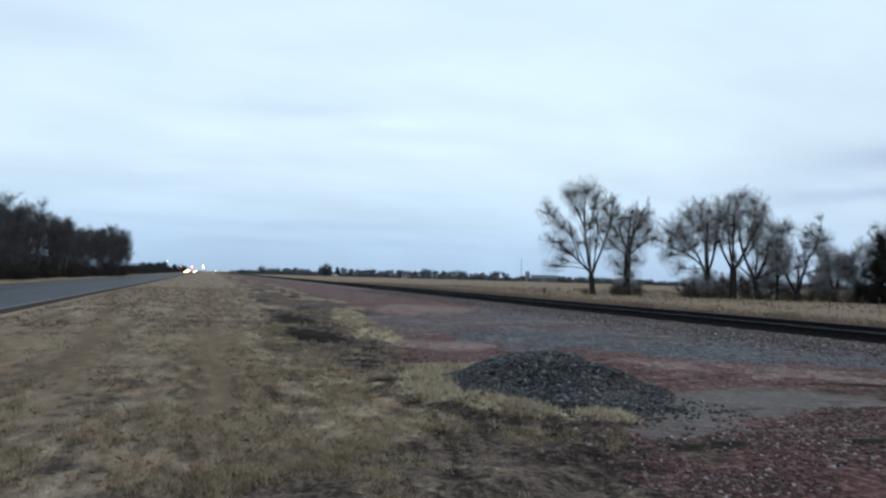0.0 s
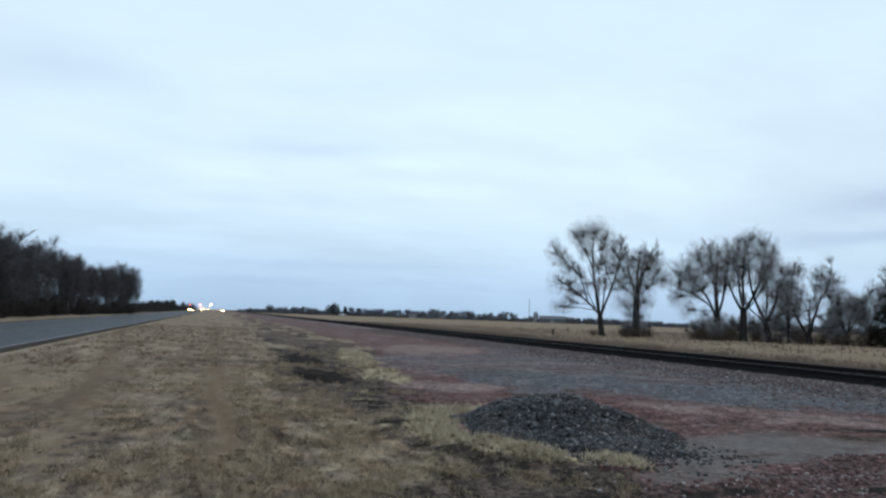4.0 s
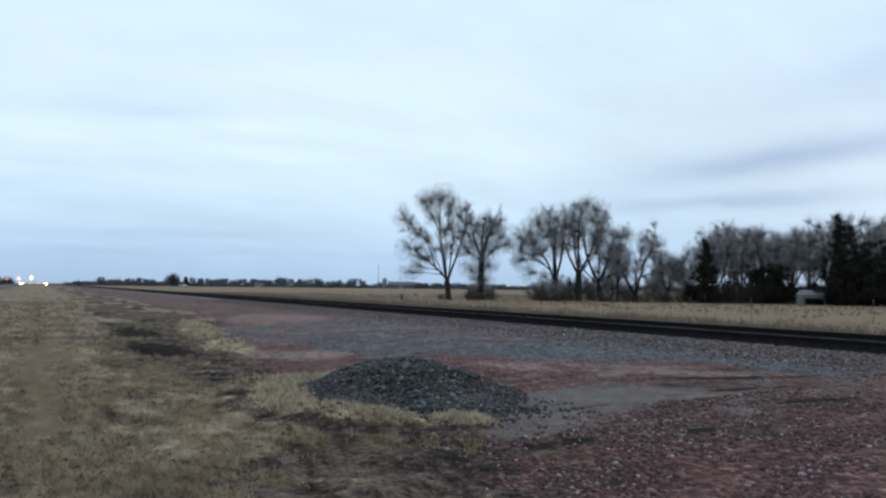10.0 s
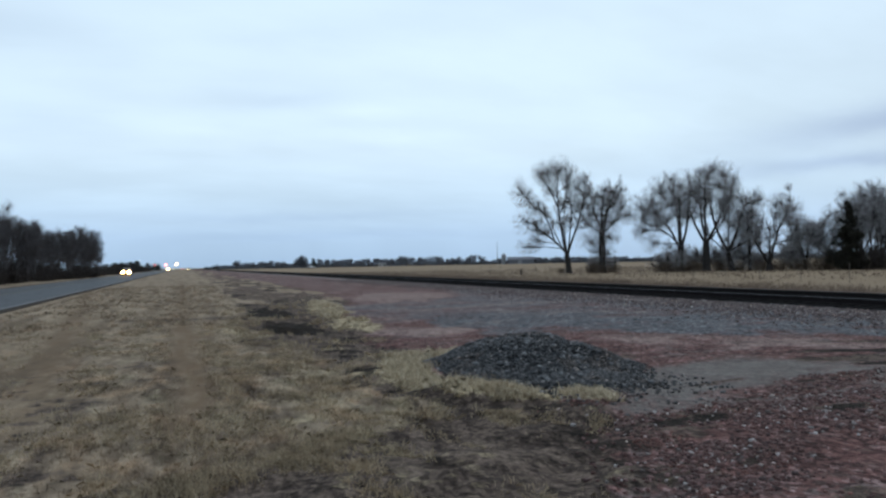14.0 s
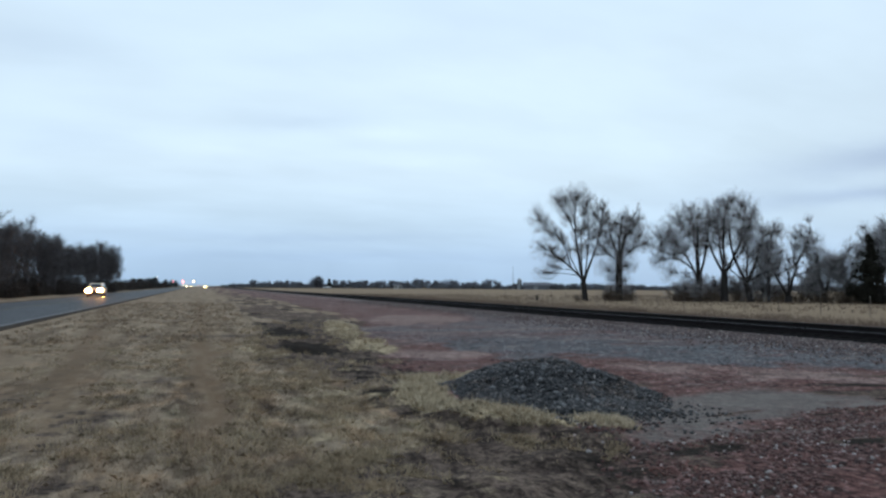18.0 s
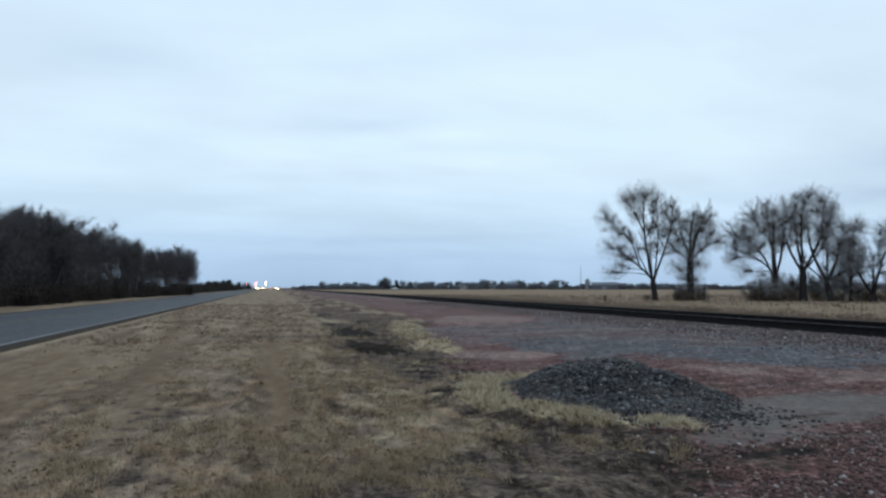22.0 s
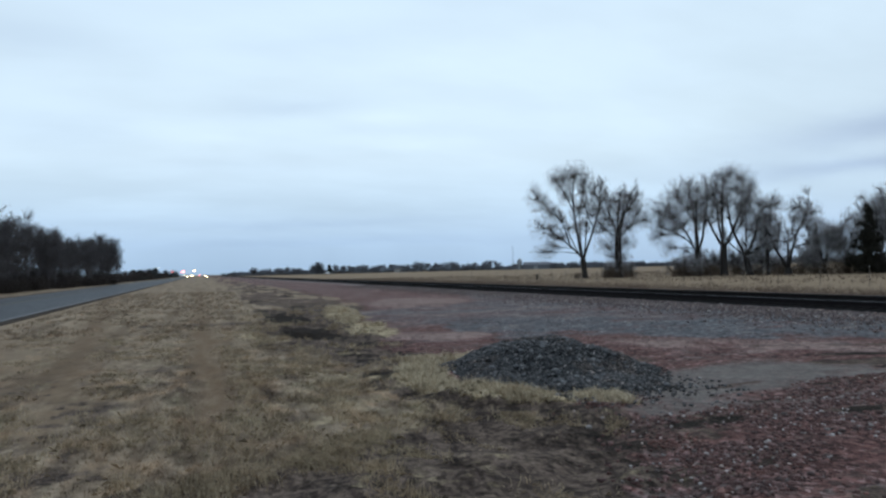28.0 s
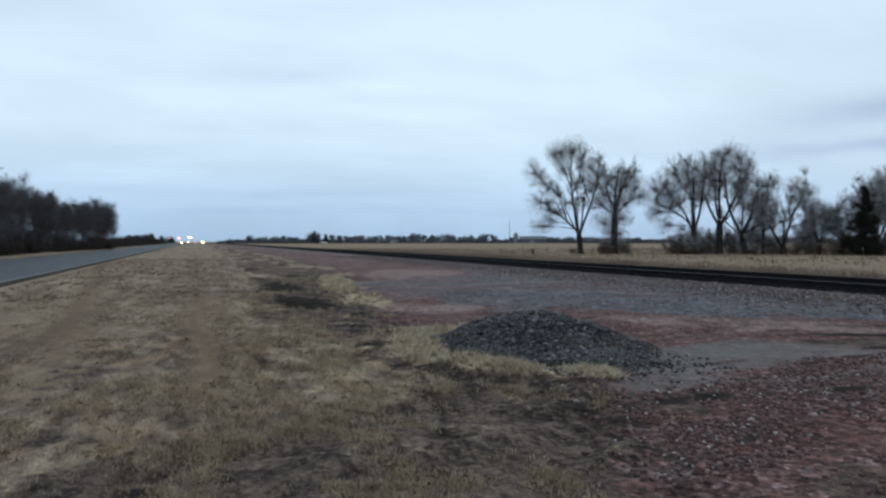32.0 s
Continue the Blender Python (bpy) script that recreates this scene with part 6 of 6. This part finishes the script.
def prism(profile, width, bevel=0.0, taper=None):
    """A side profile of (y, z) drawn across x; taper narrows what lies above a height."""
    bm = bmesh.new()
    sides = []
    for s in (-1, 1):
        ring_v = []
        for y, z in profile:
            w = width / 2
            if taper and z > taper[0]:
                w -= taper[1] * (z - taper[0])
            ring_v.append(bm.verts.new((s * w, y, z)))
        sides.append(ring_v)
    n = len(profile)
    bm.faces.new(sides[0])
    bm.faces.new(sides[1][::-1])
    for i in range(n):
        j = (i + 1) % n
        bm.faces.new((sides[0][j], sides[0][i], sides[1][i], sides[1][j]))
    bmesh.ops.recalc_face_normals(bm, faces=bm.faces[:])
    if bevel:
        bmesh.ops.bevel(bm, geom=bm.edges[:], offset=bevel, segments=2, affect="EDGES", profile=0.6)
    return bm


def cyl(r, length, segs=20, axis="X", r2=None):
    bm = bmesh.new()
    bmesh.ops.create_cone(bm, cap_ends=True, segments=segs, radius1=r, radius2=r if r2 is None else r2, depth=length)
    if axis == "X":
        bmesh.ops.rotate(bm, verts=bm.verts[:], matrix=Matrix.Rotation(radians(90), 3, "Y"))
    if axis == "Y":
        bmesh.ops.rotate(bm, verts=bm.verts[:], matrix=Matrix.Rotation(radians(90), 3, "X"))
    return bm


def shifted(bm, x, y, z):
    bmesh.ops.translate(bm, verts=bm.verts[:], vec=(x, y, z))
    return bm


def suv(name, label, paint, lamp_mat, lit=True, lens=(0.17, 0.11)):
    """A sport utility vehicle that faces -y."""
    car = tagged(new(name), label, "car")
    body = [(-2.35, 0.42), (-2.42, 0.62), (-2.38, 0.92), (-2.1, 1.04), (-1.15, 1.12), (2.2, 1.16), (2.38, 0.95), (2.42, 0.55), (2.3, 0.38)]
    part("body", prism(body, 1.92, 0.05), M[paint], car)
    cabin = [(-1.2, 1.08), (-0.45, 1.68), (0.1, 1.78), (1.75, 1.77), (2.28, 1.1)]
    part("cabin", prism(cabin, 1.86, 0.04, (1.08, 0.32)), M[paint], car)
    wind = part("windscreen", prism([(-1.19, 1.13), (-1.21, 1.14), (-0.51, 1.69), (-0.49, 1.67)], 1.5, 0, (1.08, 0.32)), M["pane"], car, "dark tinted windscreen")
    for s in (-1, 1):
        bm = bmesh.new()
        q = [bm.verts.new((s * (0.935 - 0.32 * (z - 1.08)), y, z)) for y, z in ((-0.9, 1.16), (-0.35, 1.6), (1.6, 1.62), (1.95, 1.16))]
        f = bm.faces.new(q if s > 0 else q[::-1])
        r = bmesh.ops.extrude_face_region(bm, geom=[f])
        bmesh.ops.translate(bm, verts=[v for v in r["geom"] if isinstance(v, bmesh.types.BMVert)], vec=(-s * 0.03, 0, 0))
        part("side_window", bm, M["pane"], car, "dark tinted side glass")
        part("door_mirror", shifted(box_bm(-0.1, -0.06, -0.08, 0.1, 0.06, 0.08, 0.03), s * 1.03, -0.75, 1.18), M["trim"], car)
        hl = bmesh.new()
        bmesh.ops.create_uvsphere(hl, u_segments=16, v_segments=10, radius=1.0)
        bmesh.ops.scale(hl, verts=hl.verts[:], vec=(lens[0], 0.07, lens[1]))
        part("headlight", shifted(hl, s * 0.68, -2.41, 0.82), M[lamp_mat], car, "glowing headlight" if lit else "unlit headlight")
        part("tail_light", shifted(box_bm(-0.1, -0.03, -0.2, 0.1, 0.03, 0.2, 0.02), s * 0.8, 2.38, 0.95), M["tail"], car, "red tail light")
    part("grille", shifted(box_bm(-0.42, -0.04, -0.12, 0.42, 0.04, 0.12, 0.02), 0, -2.41, 0.8), M["trim"], car, "black grille")
    part("front_bumper", shifted(box_bm(-0.93, -0.1, -0.14, 0.93, 0.1, 0.14, 0.05), 0, -2.38, 0.5), M["trim"], car, "dark lower bumper")
    part("roof_rail", shifted(box_bm(-0.03, -0.9, -0.02, 0.03, 0.9, 0.02, 0.01), -0.62, 0.8, 1.81), M["trim"], car)
    part("roof_rail", shifted(box_bm(-0.03, -0.9, -0.02, 0.03, 0.9, 0.02, 0.01), 0.62, 0.8, 1.81), M["trim"], car)
    wheels = []
    for sx in (-1, 1):
        for yy in (-1.45, 1.4):
            bm = cyl(0.36, 0.24, 28)
            bmesh.ops.bevel(bm, geom=[e for e in bm.edges if len(e.link_faces) == 2 and any(len(f.verts) > 4 for f in e.link_faces)], offset=0.04, segments=2, affect="EDGES")
            w = new("wheel")
            w.parent = car
            w.location = (sx * 0.86, yy, 0.36)
            part("tyre", bm, M["tyre"], w)
            part("rim", shifted(cyl(0.22, 0.03, 10), sx * 0.125, 0, 0), M["rim"], w, "light alloy rim")
            wheels.append(w)
    return car, wheels


M["tail"] = plain("red_lens", (0.35, 0.02, 0.02), 0.3)
main_car, main_wheels = suv("suv", "champagne sport utility vehicle with bright headlights on the highway", "beige_paint", "headlamp", lens=(0.36, 0.22))
LANE = -12.6
main_car.location = (LANE, 527, 0.07)


def far_traffic():
    """The junction far down the road: waiting cars, signals and lamps."""
    for x, y, label in ((-8.6, 606, "car waiting at the far junction with its headlights on"), (-7.3, 1000, "distant car on the highway with its headlights on"), (6.6, 608, "car waiting on the far side road with its headlights on")):
        c, _ = suv("car", label, "dark_paint", "far_headlamp", lens=(0.30, 0.22))
        tagged(c, group="cars at the far junction")
        c.location = (x, y, 0.05 if x < 0 else 0.0)

    def lamp(x, y, z, mat, label, r, name="street_lamp", arm=0.0):
        ob = tagged(new(name), label, "lamp")
        ob.location = (x + arm, y, 0)
        part("pole", shifted(cyl(0.09, z, 10, "Z", 0.06), 0, 0, z / 2), M["steel"], ob)
        if arm:
            part("arm", shifted(cyl(0.05, abs(arm), 8), -arm / 2, 0, z), M["steel"], ob)
        bm = bmesh.new()
        bmesh.ops.create_uvsphere(bm, u_segments=14, v_segments=8, radius=r)
        part("globe", shifted(bm, -arm, 0, z), M[mat], ob, "glowing lamp")
        part("cap", shifted(cyl(r * 1.15, 0.08, 14, "Z"), -arm, 0, z + r * 0.95), M["steel"], ob)
        return ob

    d = 610
    t = lambda a: d * math.tan(radians(a))
    lamp(t(-0.25), d, 1.6 + t(0.31), "lamp_white", "tall junction lamp, glowing warm white", 0.55, arm=1.6)
    lamp(t(-2.74), d, 1.6 + t(0.62), "lamp_cool", "tall yard lamp, glowing white", 0.14)
    for az, el, m, r in ((-1.0, 0.27, "lamp_pink", 0.5), (-1.71, 0.25, "lamp_red", 0.3), (0.17, -0.04, "lamp_red", 0.2)):
        ob = tagged(new("signal_post"), "signal post with a glowing red light at the junction", "signal", "signals at the junction")
        z = 1.6 + t(el)
        k = 380 / d if az < -1.5 else 1.0
        z, r = 1.6 + (z - 1.6) * k, r * (0.5 if k < 1 else 1.0)
        ob.location = (t(az) * k, d * k, 0)
        part("pole", shifted(cyl(0.08, z + 0.3, 10, "Z", 0.06), 0, 0.25, (z + 0.3) / 2), M["steel"], ob)
        part("housing", shifted(box_bm(-0.3, -0.12, -0.45, 0.3, 0.12, 0.45, 0.04), 0, 0.12, z), M["trim"], ob, "black signal housing")
        part("lens", shifted(cyl(r, 0.08, 14, "Y"), 0, -0.05, z), M[m], ob, "glowing red lens")


far_traffic()


def pickup(x, y, turn, label):
    ob = tagged(new("pickup_truck"), label, "pickup truck")
    ob.matrix_basis = pose(x, y, 0, 0, 0, turn)
    part("body", prism([(-2.8, 0.45), (-2.85, 0.95), (-1.5, 1.1), (2.8, 1.1), (2.85, 0.5)], 1.95, 0.05), M["white_paint"], ob)
    part("cab", prism([(-1.5, 1.05), (-0.8, 1.75), (0.7, 1.78), (0.95, 1.05)], 1.85, 0.04, (1.05, 0.25)), M["white_paint"], ob)
    part("side_window", shifted(box_bm(-0.02, -0.75, -0.2, 0.02, 0.6, 0.2), -0.83, 0, 1.42), M["pane"], ob)
    part("side_window", shifted(box_bm(-0.02, -0.75, -0.2, 0.02, 0.6, 0.2), 0.83, 0, 1.42), M["pane"], ob)
    for sx in (-1, 1):
        for yy in (-1.8, 1.75):
            w = part("wheel", shifted(cyl(0.38, 0.26, 20), sx * 0.85, yy, 0.38), M["tyre"], ob)


pickup(*at(9.6, 545), 70, "white pickup truck parked in the far field by a conifer")


def shed():
    """Low open-fronted shed in front of the grove."""
    x, y = at(55.85, 94)
    ob = tagged(new("shed"), "low grey sheet-metal shed with a dark open bay", "shed")
    ob.matrix_basis = pose(x, y, 0, 0, 0, -56)
    w, dp, h, r = 2.8, 2.1, 1.15, 1.75
    # the shade inside the bay is put into the back wall's dark colour
    part("back_wall", box_bm(-w / 2, dp / 2 - 0.06, 0, w / 2, dp / 2, h), M["shed_shade"], ob)
    part("side_wall", box_bm(-w / 2, -dp / 2, 0, -w / 2 + 0.06, dp / 2, h), M["shed_metal"], ob)
    part("side_wall", box_bm(w / 2 - 0.06, -dp / 2, 0, w / 2, dp / 2, h), M["shed_metal"], ob)
    part("front_panel", box_bm(-w / 2, -dp / 2 - 0.05, 0, -w / 2 + 0.7, -dp / 2, h), M["shed_metal"], ob)
    part("lintel", box_bm(-w / 2 + 0.7, -dp / 2 - 0.05, h - 0.36, w / 2, -dp / 2, h), M["shed_metal"], ob)
    bm = bmesh.new()
    v = [bm.verts.new(p) for p in ((-w / 2 - 0.15, -dp / 2 - 0.2, h), (w / 2 + 0.15, -dp / 2 - 0.2, h), (w / 2 + 0.15, dp / 2 + 0.15, h), (-w / 2 - 0.15, dp / 2 + 0.15, h),
                                   (-w / 2 + 0.35, 0, r), (w / 2 - 0.1, 0, r))]
    for f in ((0, 1, 5, 4), (2, 3, 4, 5), (3, 0, 4), (1, 2, 5), (3, 2, 1, 0)):
        bm.faces.new([v[i] for i in f])
    part("roof", bm, M["shed_metal"], ob, "pale grey metal roof")


shed()


def farmstead():
    d = 575
    x, y = at(25.9, d)
    barn = tagged(new("farm_building"), "long low farm building with a grey roof on the horizon", "building")
    barn.matrix_basis = pose(x, y, 0, 0, 0, -26)
    part("wall", box_bm(-10, -4, 0, 10, 4, 3.4), M["roof_grey"], barn)
    part("roof", prism([(-4.6, 3.3), (0, 5.6), (4.6, 3.3)], 21), M["roof_grey"], barn, "grey metal roof")
    part("door", box_bm(-2, -4.08, 0, 1.2, -4.0, 2.8), M["steel"], barn, "grey sliding door")
    silo = tagged(new("grain_silo"), "grey grain silo beside the farm building", "silo")
    silo.location = (*at(24.6, d), 0)
    part("drum", shifted(cyl(1.9, 7.0, 24, "Z"), 0, 0, 3.5), M["steel"], silo)
    part("roof", shifted(cyl(2.0, 1.8, 24, "Z", 0.2), 0, 0, 7.9), M["steel"], silo, "conical metal roof")
    mast = tagged(new("radio_mast"), "thin grey mast on the horizon", "mast")
    mast.location = (*at(24.1, d), 0)
    part("pole", shifted(cyl(0.28, 18.5, 8, "Z", 0.14), 0, 0, 9.2), M["steel"], mast)
    part("base_block", box_bm(-0.6, -0.6, -0.1, 0.6, 0.6, 0.4), M["wall_pale"], mast)
    for az, w in ((15.1, 7), (27.3, 4), (-3.35, 9)):
        hx, hy = at(az, 600 if az > 0 else 420)
        hs = tagged(new("farmhouse"), "small pale farmhouse among far trees", "house", "far houses")
        hs.matrix_basis = pose(hx, hy, 0, 0, 0, -az)
        part("wall", box_bm(-w / 2, -3, 0, w / 2, 3, 2.9), M["wall_pale"], hs)
        part("roof", prism([(-3.4, 2.85), (0, 5.0), (3.4, 2.85)], w + 0.6), M["roof_grey"], hs, "grey roof")
        part("window", box_bm(-w / 4 - 0.5, -3.05, 1.0, -w / 4 + 0.5, -2.99, 2.1), M["pane"], hs)
        part("door", box_bm(w / 5 - 0.45, -3.05, 0, w / 5 + 0.45, -2.99, 2.05), M["trim"], hs)


farmstead()


def far_trees():
    x, y = at(8.8, 560)
    tree("bare_tree", x, y, ring(7, 50, 60, 5.0, 0.3, 9), 130, "round bare tree standing alone in the far field", trunk=(1.6, 0.5), boughs=dome(26, 5.2, 1.4, 8.2, 1.8, 9), deep=2.2, shoots=420, width=0.03, twigs="hazy_far_wood")
    cedar(*at(9.77, 560), 7.4, 2.6, 31, "dark conifer in the far field", mat="far_pine", count=7000, taper=0.5, size=0.5)
    g = "conifers by the far junction"
    for az, r, h, w, sd in ((-4.35, 265, 3.7, 2.4, 47), (-3.95, 290, 4.1, 2.7, 41), (-3.3, 350, 5.0, 3.3, 42), (-2.95, 400, 5.7, 3.6, 43), (-2.2, 520, 5.5, 4.2, 44), (-1.75, 640, 6.3, 4.4, 45), (-1.48, 760, 6.4, 4.6, 46)):
        cedar(*at(az, r), h, w, sd, "broad dark conifer by the far road", g, mat="far_pine", count=5000, taper=0.5, size=0.35)
    x, y = at(4.05, 560)
    tree("bare_tree", x, y, ring(6, 50, 62, 4.4, 0.10, 19), 131, "bare tree on the horizon", trunk=(1.6, 0.16), boughs=dome(9, 3.2, 2.4, 5.4, 1.1, 19), shoots=40, width=0.02, twigs="hazy_far_wood")


far_trees()


def field_fence():
    """Thin steel posts in a row along the field, and one stout old post among them."""
    rnd = random.Random(61)
    gf = "posts along the field"
    post = tagged(new("fence_post"), "thin dark steel fence post in dry grass", "fence post", gf)
    bm = box_bm(-0.018, -0.006, -0.3, 0.018, 0.006, 1.15)
    part("shaft", bm, M["dark_steel"], post)
    part("rib", box_bm(-0.006, -0.024, -0.3, 0.006, -0.0065, 1.15), M["dark_steel"], post)
    part("cap", box_bm(-0.026, -0.026, 1.152, 0.026, 0.012, 1.175, 0.004), M["pale_cap"], post, "pale painted tip")
    x0, y0, step = 37.5, 36.4, 3.65
    post.matrix_basis = pose(x0, y0, 0, 0, 0, 0)
    for k in list(range(-8, 0)) + list(range(1, 24)):
        y = y0 + k * step + rnd.uniform(-0.12, 0.12)
        copy_thing(post, pose(x0 + (y - y0) * 0.04 + rnd.uniform(-0.06, 0.06), y, 0, rnd.uniform(-3, 3), rnd.uniform(-3, 3), rnd.uniform(-20, 20)))
    old = tagged(new("fence_post"), "stout weathered wooden post standing in dry grass", "fence post", gf)
    old.location = (39.4, 81.1, 0)
    part("shaft", shifted(cyl(0.14, 0.8, 12, "Z", 0.12), 0, 0, 0.25), M["old_wood"], old)
    part("top", shifted(cyl(0.12, 0.05, 12, "Z", 0.09), 0, 0, 0.675), M["old_wood"], old, "rounded weathered top")


M["dark_steel"] = plain("dark_rusty_post_steel", (0.13, 0.11, 0.095), 0.8, 0.1)
M["pale_cap"] = plain("pale_post_paint", (0.4, 0.4, 0.38), 0.7)
M["old_wood"] = plain("weathered_dark_wood", (0.055, 0.045, 0.038), 0.9, vary=0.3)
field_fence()

# ---- what moves ----
def motions():
    """The sport utility vehicle drives towards the eye and past it at a steady pace."""
    speed, start = 23.4, 527.0
    walk(main_car, [(t, pose(LANE, start - speed * t, 0.07)) for t in range(0, 33)])
    for w in main_wheels:
        x, y, z = w.location
        rows = [(k / 30, pose(x, y, z, (84 * k) % 360)) for k in range(0, 690)]
        walk(w, rows + [(32.0, rows[-1][1])])


motions()
